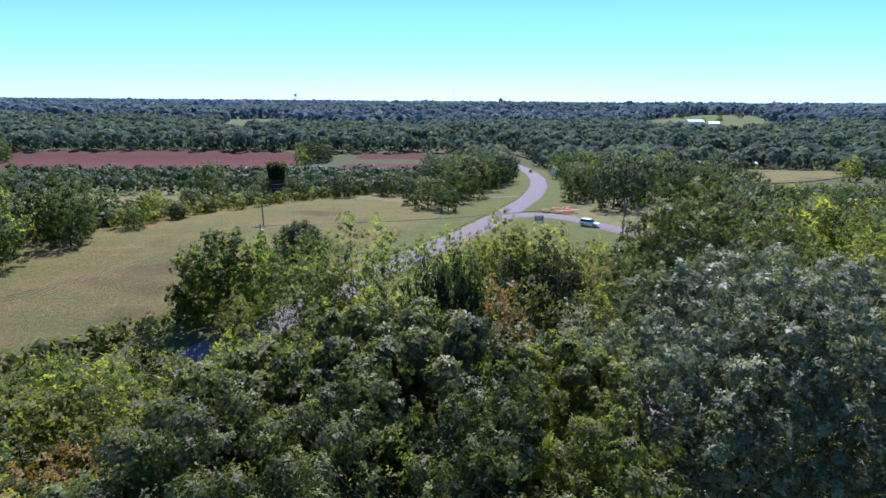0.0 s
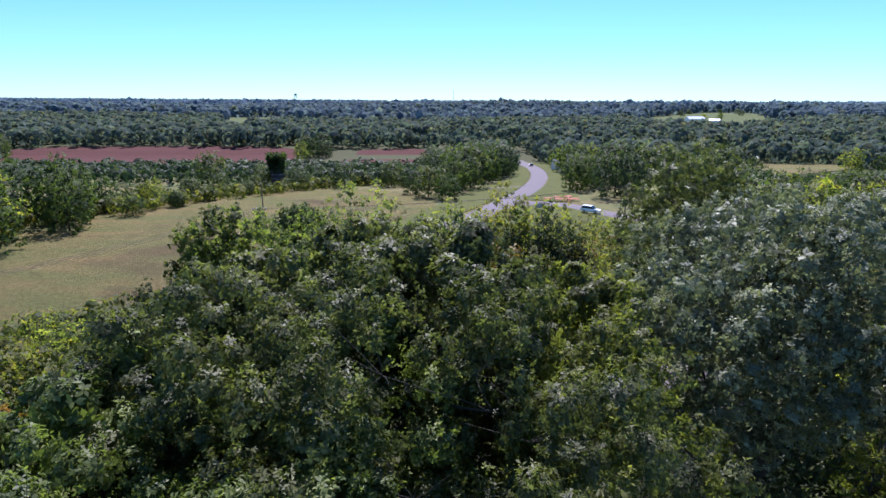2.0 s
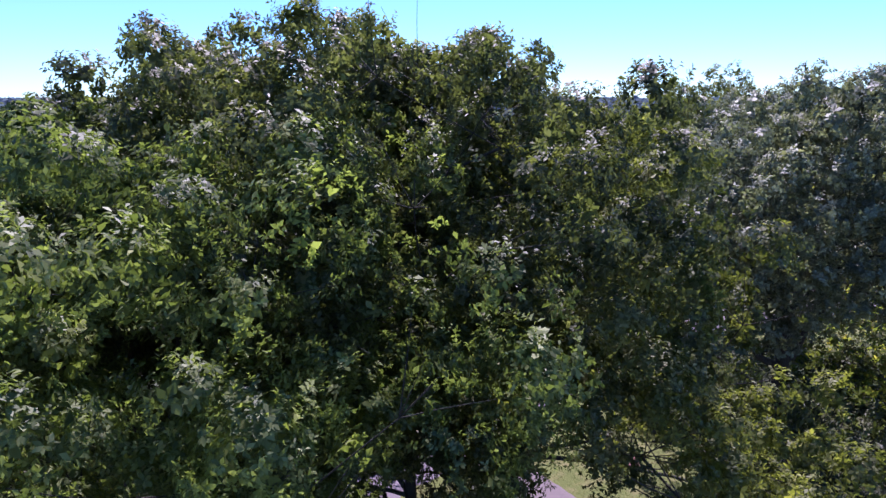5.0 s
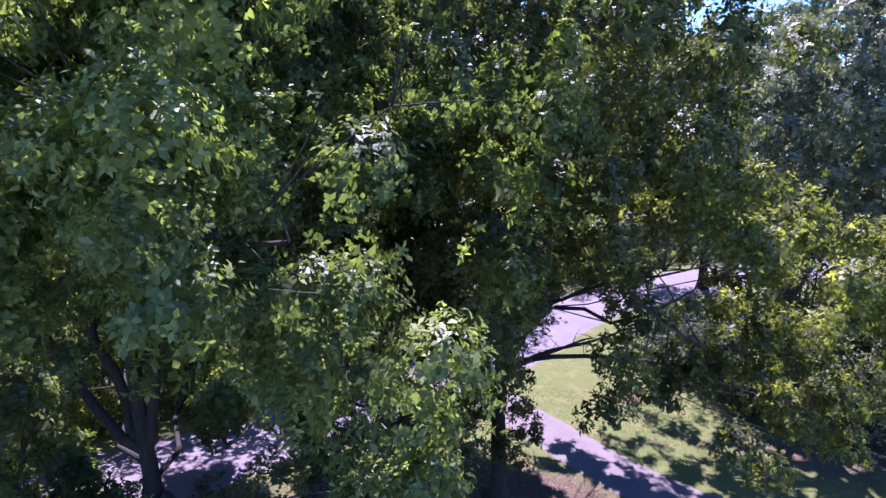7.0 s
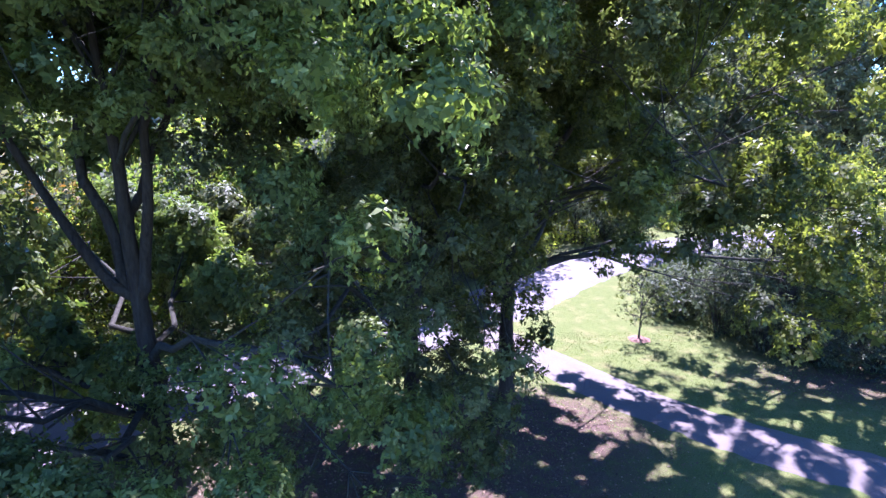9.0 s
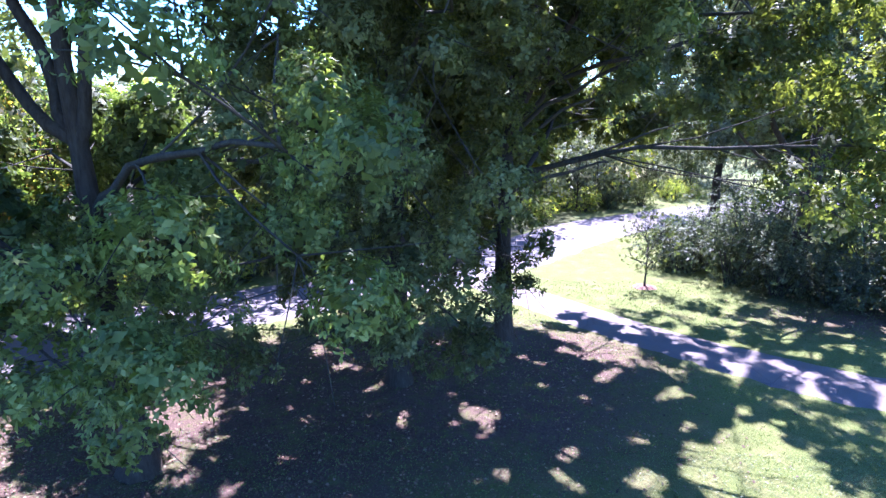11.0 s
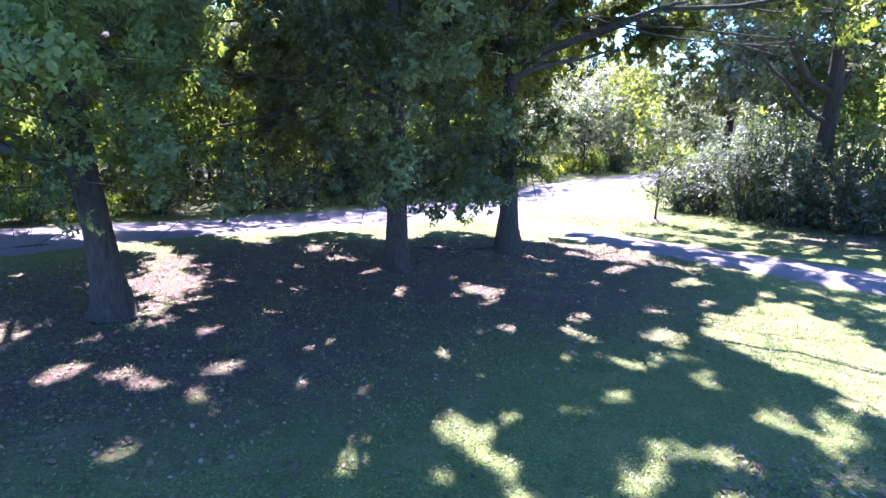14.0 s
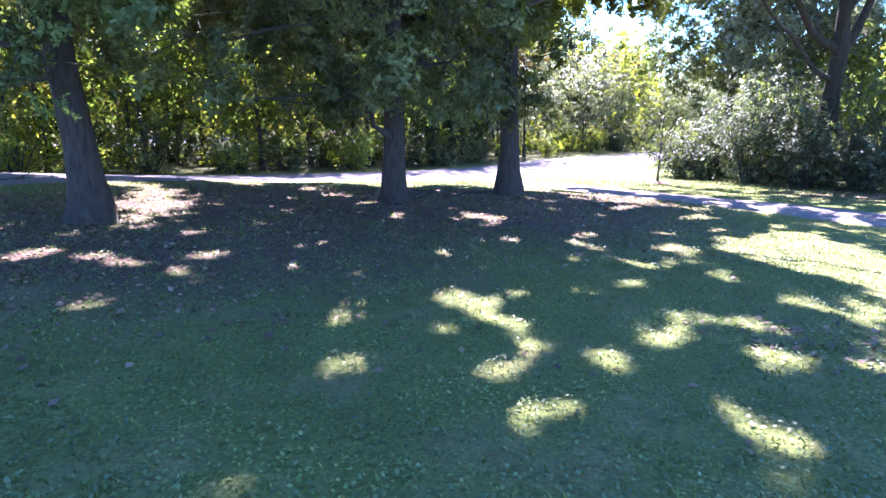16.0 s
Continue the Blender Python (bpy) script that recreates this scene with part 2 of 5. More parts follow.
CLOVER = leaf_material("lawn_clover", (0.030, 0.060, 0.019), (0.105, 0.145, 0.046), (2.0, 2.2, 1.0), 0.5, 0.25, 0.9, (0.150, 0.160, 0.060))
LEAF_LAWN = leaf_material("lawn_grass_blades", (0.044, 0.074, 0.022), (0.125, 0.152, 0.046), (2.0, 2.2, 0.9), 0.55, 0.3, 0.5, (0.18, 0.165, 0.070), 0.2)
MULCH = plain("reddish_wood_mulch", (0.20, 0.10, 0.08), 0.95, 0, 0.5, 30.0)
SILO = plain("dark_weathered_concrete", (0.050, 0.040, 0.042), 0.9, 0, 0.3, 1.5)
# haze painted as one dull blue on all hills and towers of the skyline
DISTANT = plain("distant_haze_blue", (0.075, 0.110, 0.150), 0.95, 0, 0.2, 0.01)


# ---- lie of the land ----
YS = [-200, -40, 0, 6, 11, 15, 19, 22, 28.5, 40, 60, 105, 235, 320, 410, 450, 700, 950, 1500, 3000, 4600]
ZS = [1.5, 2.5, 2.4, 2.08, 1.86, 1.71, 1.55, 1.27, 0.75, 0.25, 0.0, 0.1, -4.4, -9, -13.9, -9, -4, 0.3, 2, 4, 3]


def smooth(a, b, v):
    t = np.clip((v - a) / (b - a), 0, 1)
    return t * t * (3 - 2 * t)


def slopes():
    ys, zs = np.array(YS, float), np.array(ZS, float)
    d = np.diff(zs) / np.diff(ys)
    m = np.zeros(len(ys))
    m[0], m[-1] = d[0], d[-1]
    for i in range(1, len(ys) - 1):
        a, b = d[i - 1], d[i]
        m[i] = 0 if a * b <= 0 else 2 * a * b / (a + b)
    return ys, zs, m


LY, LZ, LM = slopes()


def land(x, y):
    """Height of the ground."""
    x, y = np.asarray(x, float), np.clip(np.asarray(y, float), LY[0], LY[-1])
    k = np.clip(np.searchsorted(LY, y) - 1, 0, len(LY) - 2)
    h = LY[k + 1] - LY[k]
    t = (y - LY[k]) / h
    z = (2 * t**3 - 3 * t**2 + 1) * LZ[k] + (t**3 - 2 * t**2 + t) * LM[k] * h + (3 * t**2 - 2 * t**3) * LZ[k + 1] + (t**3 - t**2) * LM[k + 1] * h
    z = z + smooth(470, 900, y) * (5.5 * np.sin(x / 230 + 1.3) * np.sin(y / 190 + 0.4) + 3.0 * np.sin(x / 97 - 0.7) * np.sin(y / 120 + 2.0)) * (1 - 0.5 * smooth(1500, 4000, y))
    z = z - 0.0055 * x * smooth(1500, 4000, y)
    return z - 0.055 * np.clip(x, -14, 14) * (1 - smooth(25, 70, y)) * (1 - 0.6 * smooth(10, 28, y))


def ground_z(x, y):
    return float(land(x, y))


# ---- meshes ----
def mesh_np(name, verts, faces, material, shade=False, normals=None):
    """A mesh from arrays: faces all have the same number of corners."""
    me = bpy.data.meshes.new(name)
    faces = np.asarray(faces, np.int32)
    n, k = faces.shape
    me.vertices.add(len(verts))
    me.vertices.foreach_set("co", np.asarray(verts, np.float32).ravel())
    me.loops.add(n * k)
    me.loops.foreach_set("vertex_index", faces.ravel())
    me.polygons.add(n)
    me.polygons.foreach_set("loop_start", np.arange(0, n * k, k, dtype=np.int32))
    if shade:
        me.polygons.foreach_set("use_smooth", np.ones(n, bool))
    me.update(calc_edges=True)
    if normals is not None:
        me.normals_split_custom_set_from_vertices(np.asarray(normals, np.float32))
    me.materials.append(material)
    return me


def rounded(verts, out, soft):
    """Turns four-cornered leaves to face outwards and bends their normals towards the round of the crown."""
    q = verts.reshape(-1, 4, 3)
    g = unit(np.cross(q[:, 2] - q[:, 0], q[:, 3] - q[:, 1]))
    away = np.sum(g * out, axis=1) < 0
    q[away] = q[away][:, [0, 3, 2, 1]]
    g[away] *= -1
    n = unit(g * (1 - soft) + out * soft)
    return q.reshape(-1, 3), np.repeat(n, 4, axis=0)


def bm_mesh(name, bm, material):
    me = bpy.data.meshes.new(name)
    bm.to_mesh(me)
    bm.free()
    me.materials.append(material)
    return me


def part(name, data, material, parent, label=""):
    """Links a bmesh or mesh as ONE mesh object under a thing or a part."""
    me = data if isinstance(data, bpy.types.Mesh) else bm_mesh(name, data, material)
    ob = new(name, me)
    ob.parent = parent
    return tagged(ob, label) if label else ob


def box(bm, x0, x1, y0, y1, z0, z1, bevel=0.0):
    made = bmesh.ops.create_cube(bm, size=1.0)["verts"]
    for v in made:
        v.co = Vector((x0 + (v.co.x + 0.5) * (x1 - x0), y0 + (v.co.y + 0.5) * (y1 - y0), z0 + (v.co.z + 0.5) * (z1 - z0)))
    if bevel:
        bmesh.ops.bevel(bm, geom=list({e for v in made for e in v.link_edges}), offset=bevel, segments=2, affect="EDGES", profile=0.5)
    return bm


def boxed(*args, **kw):
    return box(bmesh.new(), *args, **kw)


def tube(path, radii, sides=8):
    """Vertices and quads of a tapering tube along a polyline."""
    path, radii = np.asarray(path, float), np.asarray(radii, float)
    n = len(path)
    along = np.gradient(path, axis=0)
    along /= np.linalg.norm(along, axis=1)[:, None] + 1e-9
    ref = np.where(np.abs(along[:, 2:3]) > 0.9, np.array([[1.0, 0, 0]]), np.array([[0, 0, 1.0]]))
    u = np.cross(along, ref)
    u /= np.linalg.norm(u, axis=1)[:, None] + 1e-9
    for i in range(1, n):
        if u[i] @ u[i - 1] < 0:
            u[i] *= -1
    w = np.cross(along, u)
    a = np.linspace(0, 2 * np.pi, sides, endpoint=False)
    ring = np.cos(a)[None, :, None] * u[:, None, :] + np.sin(a)[None, :, None] * w[:, None, :]
    verts = (path[:, None, :] + ring * radii[:, None, None]).reshape(-1, 3)
    i, j = np.meshgrid(np.arange(n - 1), np.arange(sides), indexing="ij")
    i, j = i.ravel(), j.ravel()
    j2 = (j + 1) % sides
    faces = np.stack([i * sides + j, i * sides + j2, (i + 1) * sides + j2, (i + 1) * sides + j], 1)
    return verts, faces


def merge(pieces):
    verts, faces, base = [], [], 0
    for v, f in pieces:
        verts.append(v), faces.append(f + base)
        base += len(v)
    return np.concatenate(verts), np.concatenate(faces)


def unit(v):
    return v / (np.linalg.norm(v, axis=-1, keepdims=True) + 1e-9)


def leaf_quads(rng, centres, outward, size, width=0.5, per=1, fan=0.0):
    """Folded pointed leaves: per leaves fanned round each centre, each two triangles."""
    n = len(centres) * per
    c = np.repeat(centres, per, axis=0)
    out = np.repeat(outward, per, axis=0)
    d = unit(out * (1 - fan * 0.5) + rng.normal(size=(n, 3)) * (0.35 + fan * 0.6) + np.array([0, 0, -0.12]))
    side = unit(np.cross(d, unit(rng.normal(size=(n, 3)) * 0.55 + np.array([0, 0, 1.0]))))
    up = np.cross(side, d)
    ln = (size * rng.uniform(0.65, 1.3, n))[:, None]
    w = ln * width * 0.5
    base = c + d * ln * (0.25 * fan)
    mid = base + d * ln * 0.48
    lift = up * w * rng.uniform(0.1, 0.5, n)[:, None]
    verts = np.stack([base, mid + side * w + lift, base + d * ln - up * w * 0.3, mid - side * w + lift], 1).reshape(-1, 3)
    faces = np.arange(n * 4).reshape(n, 4)
    return verts, faces


def rosettes(rng, centres, axes, size, width=0.5, per=8):
    """Star-shaped tufts: per leaves spread round an axis, faces turned along it."""
    n = len(centres)
    ref = unit(rng.normal(size=(n, 3)))
    u = unit(np.cross(axes, ref))
    w = np.cross(axes, u)
    phi = rng.uniform(0, 2 * np.pi, (n, 1)) + np.linspace(0, 2 * np.pi, per, endpoint=False)[None] + rng.normal(size=(n, per)) * 0.3
    tilt = rng.uniform(0.75, 1.6, (n, per))
    radial = u[:, None] * np.cos(phi)[..., None] + w[:, None] * np.sin(phi)[..., None]
    d = axes[:, None] * np.cos(tilt)[..., None] + radial * np.sin(tilt)[..., None]
    d = unit(d + np.array([0, 0, -0.15])).reshape(-1, 3)
    a = np.repeat(axes, per, axis=0)
    side = unit(np.cross(a, d) + rng.normal(size=d.shape) * 0.25)
    up = np.cross(d, side)
    ln = (np.repeat(np.broadcast_to(size, n) * rng.uniform(0.7, 1.25, n), per) * rng.uniform(0.75, 1.2, n * per))[:, None]
    half = ln * width * 0.5
    base = np.repeat(centres, per, axis=0) + a * (rng.normal(size=(n * per, 1)) * np.mean(size) * 0.35)
    mid = base + d * ln * 0.55
    lift = up * half * 0.35
    verts = np.stack([base, mid + side * half + lift, base + d * ln - up * half * 0.3, mid - side * half + lift], 1).reshape(-1, 3)
    return verts, np.arange(n * per * 4).reshape(-1, 4)


def wander(rng, start, end, n, amount, sag=0.0):
    """A crooked way from start to end."""
    t = np.linspace(0, 1, n)[:, None]
    p = np.asarray(start) * (1 - t) + np.asarray(end) * t
    p[1:-1] += rng.normal(size=(n - 2, 3)) * amount
    p[:, 2] += sag * np.sin(np.pi * t[:, 0])
    for k in range(2):
        p[1:-1] = 0.25 * p[:-2] + 0.5 * p[1:-1] + 0.25 * p[2:]
    return p


def grow_tree(name, seed, height, crown_base, radius, trunk_r, clumps, leaves, leaf, leaf_mat, label, category="tree", group="",
              off=(0, 0), clump_r=1.3, per=8, limbs=10, keep=None, fork=0.5, bark=None, detail=True, sides=9, low=(), gap=1.4, wide=0.46, plume=1.15, fine=None, boughs=(), skirt=False, lean=0.0, stems=(), flecks=None, heart=0.0, at=None, puffs=0):
    """A broad-leaved tree standing at the origin. off: how far the crown's middle stands from the trunk. keep: a test that clump middles must pass.
    low: further clumps (x, y, z, r) that hang below the crown."""
    rng = np.random.default_rng(seed)
    bark = bark or BARK
    thing = new(name)
    tagged(thing, label, category, group)
    thing.empty_display_size = 0.5
    zc, hz = (height + crown_base) / 2, (height - crown_base) / 2
    # middles of the leaf clumps: inside an egg-shaped crown, thicker towards its skin
    near_scale = np.array([1, 1, 1 / plume])
    centres = []
    guard = 0
    while len(centres) < clumps and guard < clumps * 30:
        guard += 1
        v = rng.normal(size=3)
        v /= np.linalg.norm(v)
        r = rng.uniform(0.82, 1.0) if rng.random() < 0.78 else rng.uniform(0.35, 0.8)
        turn = math.atan2(v[1], v[0])
        wob = 1 + 0.16 * math.sin(3 * turn + seed) + 0.14 * math.sin(5 * v[2] + 2 * seed + 2 * turn) + 0.08 * math.sin(7 * turn + 9 * v[2])
        p = np.array([off[0] + v[0] * radius * r * wob, off[1] + v[1] * radius * r * wob, zc + (v[2] if v[2] < 0 or not fine else v[2] ** 0.7) * hz * r * (0.94 + 0.06 * wob)])
        if skirt and v[2] < 0:
            p[:2] = np.array(off) + unit(v[:2]) * radius * wob * (0.95 if r > 0.8 else 0.5)
        p[:2] *= 1.0 - 0.25 * max(0, (zc - p[2]) / hz) ** 2
        if fine and (v[0] * fine[0] + v[1] * fine[1]) > 0.12 * math.hypot(*fine) and math.sin(4 * turn + 5 * v[2] + seed) + math.sin(9 * v[2] - 3 * turn) > 0.6:
            continue
        if keep and not keep(p) or centres and min(np.sum(((np.array(centres) - p) * near_scale) ** 2, axis=1)) < (gap * clump_r) ** 2:
            continue
        centres.append(p)
    centres = np.array(centres + [np.array(e[:3]) for e in low])
    sizes = np.concatenate([rng.uniform(0.7, 1.35, len(centres) - len(low)) * clump_r, [e[3] for e in low]])
    # trunk
    top = np.array([off[0] * 0.6, off[1] * 0.6, height * 0.8])
    n = 12
    t = np.linspace(0, 1, n)
    line = np.stack([top[0] * t**3, top[1] * t**3, top[2] * t], 1)
    line[:, 0] += lean * line[:, 2] * (0.6 + line[:, 2] / 18)
    line[2:] += np.cumsum(rng.normal(size=(n - 2, 3)) * [0.04, 0.04, 0] * height / 20, axis=0)
    line = np.concatenate([line[:1] - [0, 0, 0.5], line[:1] + [0, 0, 0.05], line[:1] + [0, 0, 0.3], line[:1] + [0, 0, 0.8], line[1:]])
    zz = np.maximum(line[:, 2], 0)
    rad = trunk_r * np.maximum(0.06, 1 - 0.95 * (zz / top[2]) ** 0.85) * (1 + 0.55 * np.exp(-zz / 0.35))
    v, f = tube(line, rad, sides + 3)
    lump = 1 + 0.07 * rng.normal(size=len(v)) * (1 if detail else 0)
    core = np.repeat(line, sides + 3, axis=0)
    part("trunk", mesh_np(name + "_trunk", core + (v - core) * lump[:, None], f, bark, True), bark, thing)
    for z0, end in boughs:
        i = int(np.argmin(np.abs(line[:, 2] - z0)))
        way = wander(rng, line[i], end, 9, 0.12, 0.25)
        pieces = [tube(way, np.linspace(rad[i] * 0.42, 0.03, 9), 8)]
        for j in range(3, 9):
            tip = way[j] + unit(rng.normal(size=3) + np.array([0, 0, 0.3])) * rng.uniform(0.5, 1.1)
            pieces.append(tube(wander(rng, way[j], tip, 4, 0.06), np.linspace(0.02, 0.006, 4), 5))
        lv, lf = merge(pieces)
        part("limb", mesh_np(name + "_bough", lv, lf, BARK_THIN, True), BARK_THIN, thing)
    for z0, knee, end, thick in stems:
        i = int(np.argmin(np.abs(line[:, 2] - z0)))
        a, k, e = line[i], np.array(knee, float), np.array(end, float)
        t2 = np.linspace(0, 1, 11)[:, None]
        way = a * (1 - t2) ** 2 + 2 * k * t2 * (1 - t2) + e * t2**2
        way[1:-1] += rng.normal(size=(9, 3)) * 0.06
        lv, lf = tube(way, np.linspace(thick, 0.05, 11), 9)
        part("limb", mesh_np(name + "_stem", lv, lf, bark, True), bark, thing)
    # limbs reach for groups of clumps, branches for single ones
    order = rng.permutation(len(centres))
    seeds = centres[order[:limbs]]
    near = np.argmin(np.linalg.norm(centres[:, None] - seeds[None], axis=2), axis=1)
    for k in range(limbs):
        mine = centres[near == k]
        if not len(mine):
            continue
        mid = mine.mean(axis=0)
        reach = math.hypot(mid[0] - top[0] * 0.3, mid[1] - top[1] * 0.3)
        lowest = crown_base * fork * rng.uniform(0.95, 1.5)
        if mid[2] < lowest + 1.0:
            lowest = max(1.2, mid[2] * 0.72)
        z0 = np.clip(mid[2] - 0.75 * reach - rng.uniform(0, 1.5), lowest, top[2] * 0.9)
        i = int(np.argmin(np.abs(line[:, 2] - z0)))
        start = line[i]
        span = mid - start
        knee = start + span * np.array([0.30, 0.30, 0.62]) + np.array([0, 0, 0.10 * reach])
        q = np.linspace(0, 1, 8)[:, None]
        way = start * (1 - q) ** 2 + 2 * knee * q * (1 - q) + mid * q**2
        way[1:-1] += rng.normal(size=(6, 3)) * 0.022 * np.linalg.norm(span)
        r0 = min(rad[i] * 0.5, 0.03 + 0.015 * np.linalg.norm(mid - start))
        pieces = [tube(way, np.linspace(r0, 0.03, 8), 7)]
        for c in mine[: 8 if detail else 2]:
            j = int(rng.integers(3, 8))
            way2 = wander(rng, way[j], c, 5, 0.05 * np.linalg.norm(c - way[j]))
            pieces.append(tube(way2, np.linspace(max(0.012, r0 * 0.25), 0.008, 5), 5))
            if detail:
                for q in range(4):
                    tip = c + unit(rng.normal(size=3)) * clump_r * 0.8
                    pieces.append(tube(wander(rng, way2[3], tip, 4, 0.06), np.linspace(0.012, 0.004, 4), 4))
        lv, lf = merge(pieces)
        part("limb", mesh_np(name + "_limb", lv, lf, BARK_THIN, True), BARK_THIN, thing)
    # leaves: each clump is an upright plume of star-shaped tufts, finest towards the open lawn
    middle = np.array([off[0], off[1], zc - hz * 0.25])
    out = unit(centres - middle)
    cores = centres
    if puffs:
        # a large plume is itself a dome of small puffs
        tufts, core, small = [], [], []
        for k, (c, o, r) in enumerate(zip(centres, out, sizes)):
            if k >= len(centres) - len(low):
                tufts.append(c), core.append(c), small.append(r)
                continue
            rise_to = unit(o * 0.7 + np.array([0, 0, 1.0]))
            a = unit(np.cross(rise_to, np.array([0.3, 0.9, 0.2])))
            b = np.cross(rise_to, a)
            for j in range(puffs):
                h = 1 - 1.5 * (j + rng.uniform(0.2, 0.8)) / puffs
                turn = 2.4 * j + seed + k
                q = c + r * (rise_to * h * plume * 1.15 + (a * math.cos(turn) + b * math.sin(turn)) * math.sqrt(1 - h * h) * 0.9) * rng.uniform(0.8, 1.08)
                if keep is None or keep(q):
                    tufts.append(q), core.append(c), small.append(r * rng.uniform(0.3, 0.48))
        centres, cores, sizes = np.array(tufts), np.array(core), np.array(small)
        clump_r = clump_r * 0.4
        out = unit(unit(centres - cores + out.mean(axis=0) * 0.01) + 0.4 * unit(centres - middle))
    if fine is None:
        count = np.maximum(4, (leaves / per * sizes**2 / np.sum(sizes**2)).astype(int))
        scale = np.ones(len(centres))
    else:
        to_lawn = unit(np.array([-fine[0] - off[0], -fine[1] - off[1]]))
        gone = np.hypot(centres[:, 0] + fine[0], centres[:, 1] + fine[1])
        shown = ((centres[:, :2] - np.array(off)) @ to_lawn > -1.5) & (gone < 21)
        grain = np.where(shown, 0.74 + 0.040 * np.clip(gone - 6.5, 0, 12), 1.75)
        count = np.where(shown, leaves / per * (sizes / clump_r) ** 1.6 / grain**1.8, 64 * (sizes / clump_r) ** 2).astype(int)
        scale = grain
    which = np.repeat(np.arange(len(centres)), count)
    m = len(which)
    stem = unit(out * 0.5 + np.array([0, 0, 1.0]) + rng.normal(size=out.shape) * 0.15)[which]
    u = unit(np.cross(stem, unit(rng.normal(size=out.shape))[which]))
    w = np.cross(stem, u)
    phi = rng.uniform(0, 2 * np.pi, m)
    if detail:
        # a cushion: leaves on the skin of a lobed dome, open below
        high = 1 - 1.35 * rng.uniform(0, 1, m)
        broad = np.sqrt(np.maximum(0, 1 - high**2)) * (1 + 0.2 * np.sin(3 * phi + which * 1.7) + 0.1 * np.sin(7 * phi + 5 * high))
        deep_in = np.where(rng.random(m) < 0.8, rng.uniform(0.86, 1.06, m), rng.uniform(0.5, 0.86, m))
        rise = plume * (high - 0.1)
    else:
        h = rng.beta(1.7, 1.4, m)
        broad = np.where(h < 0.35, np.sqrt(h / 0.35 + 0.05), (1 - (h - 0.35) / 0.65) ** 0.8 + 0.03) * rng.uniform(0.62, 1.0, m) ** 0.4
        broad = broad * (1 + 0.28 * np.sin(3 * phi + 9 * h + which * 1.7))
        deep_in, rise, high = np.ones(m), (h - 0.4) * 2 * plume, 1.6 * h - 0.6
    side = u * np.cos(phi)[:, None] + w * np.sin(phi)[:, None]
    spot = centres[which] + side * (broad * deep_in * sizes[which])[:, None] + stem * (rise * deep_in * sizes[which])[:, None]
    outer = unit(side * np.sqrt(np.maximum(0.02, 1 - high**2))[:, None] + stem * high[:, None])
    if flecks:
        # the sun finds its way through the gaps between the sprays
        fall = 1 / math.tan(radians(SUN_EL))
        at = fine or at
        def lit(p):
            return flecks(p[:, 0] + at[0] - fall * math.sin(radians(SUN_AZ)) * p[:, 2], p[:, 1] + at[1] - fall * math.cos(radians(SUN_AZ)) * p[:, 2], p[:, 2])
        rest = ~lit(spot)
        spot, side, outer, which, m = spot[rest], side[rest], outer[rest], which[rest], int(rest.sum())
    axes = unit(outer + np.array([0, 0, 0.12]) + rng.normal(size=(m, 3)) * 0.2)
    round_out = outer if detail else unit(side * 0.35 + out[which] * 0.6 + np.array([0, 0, 0.25]))
    lv, lf = rosettes(rng, spot, axes, leaf * scale[which], wide, per)
    if heart:
        # the close-set inner leaves of each plume
        deep = rng.permutation(m)[: int(m * heart)]
        inner = centres[which[deep]] + (spot[deep] - centres[which[deep]]) * (rng.uniform(0.55, 0.78, (len(deep), 1)) if puffs else 0.42)
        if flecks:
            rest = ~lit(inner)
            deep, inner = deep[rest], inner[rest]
        iv, jf = rosettes(rng, inner, axes[deep], np.minimum((0.45 if puffs else 0.36) * sizes[which[deep]], leaf * scale[which[deep]] * 1.6), 0.6, 5)
        lv, lf = merge([(lv, lf), (iv, jf)])
        round_out = np.concatenate([np.repeat(round_out, per, axis=0), np.repeat(round_out[deep], 5, axis=0)])
    else:
        round_out = np.repeat(round_out, per, axis=0)
    soft = np.where(np.arange(len(round_out)) < m * per, 0.55 if detail else 0.74, 0.85)[:, None]
    lv, bent = rounded(lv, round_out, soft)
    part("crown", mesh_np(name + "_crown", lv, lf, leaf_mat, True, bent), leaf_mat, thing)
    return thing


def place(ob, x, y, scale=1.0, turn=0.0, tall=1.0):
    ob.matrix_basis = pose(x, y, ground_z(x, y), 0, 0, turn) @ Matrix.Diagonal((scale, scale, scale * tall, 1))
    return ob


def copy_at(ob, x, y, scale=1.0, turn=0.0, tall=1.0):
    keep = ob.scale.copy()
    ob.scale = (1, 1, 1)
    made = copy_thing(ob, pose(x, y, ground_z(x, y), 0, 0, turn) @ Matrix.Diagonal((scale, scale, scale * tall, 1)))
    ob.scale = keep
    return made


# ---- ground ----
def spread(fine_lo, fine_hi, step, far_lo, far_hi, rate=1.13):
    v = list(np.arange(fine_lo, fine_hi + step / 2, step))
    s, x = step, fine_hi
    while x < far_hi:
        s *= rate
        x += s
        v.append(x)
    s, x = step, fine_lo
    while x > far_lo:
        s *= rate
        x -= s
        v.insert(0, x)
    return np.array(v)


def inside(poly, x, y):
    """Whether points lie in a polygon."""
    x, y = np.asarray(x, float), np.asarray(y, float)
    hit = np.zeros(x.shape, bool)
    for (x0, y0), (x1, y1) in zip(poly, poly[1:] + poly[:1]):
        cut = (y0 > y) != (y1 > y)
        hit ^= cut & (x < (x1 - x0) * (y - y0) / ((y1 - y0) or 1e-9) + x0)
    return hit


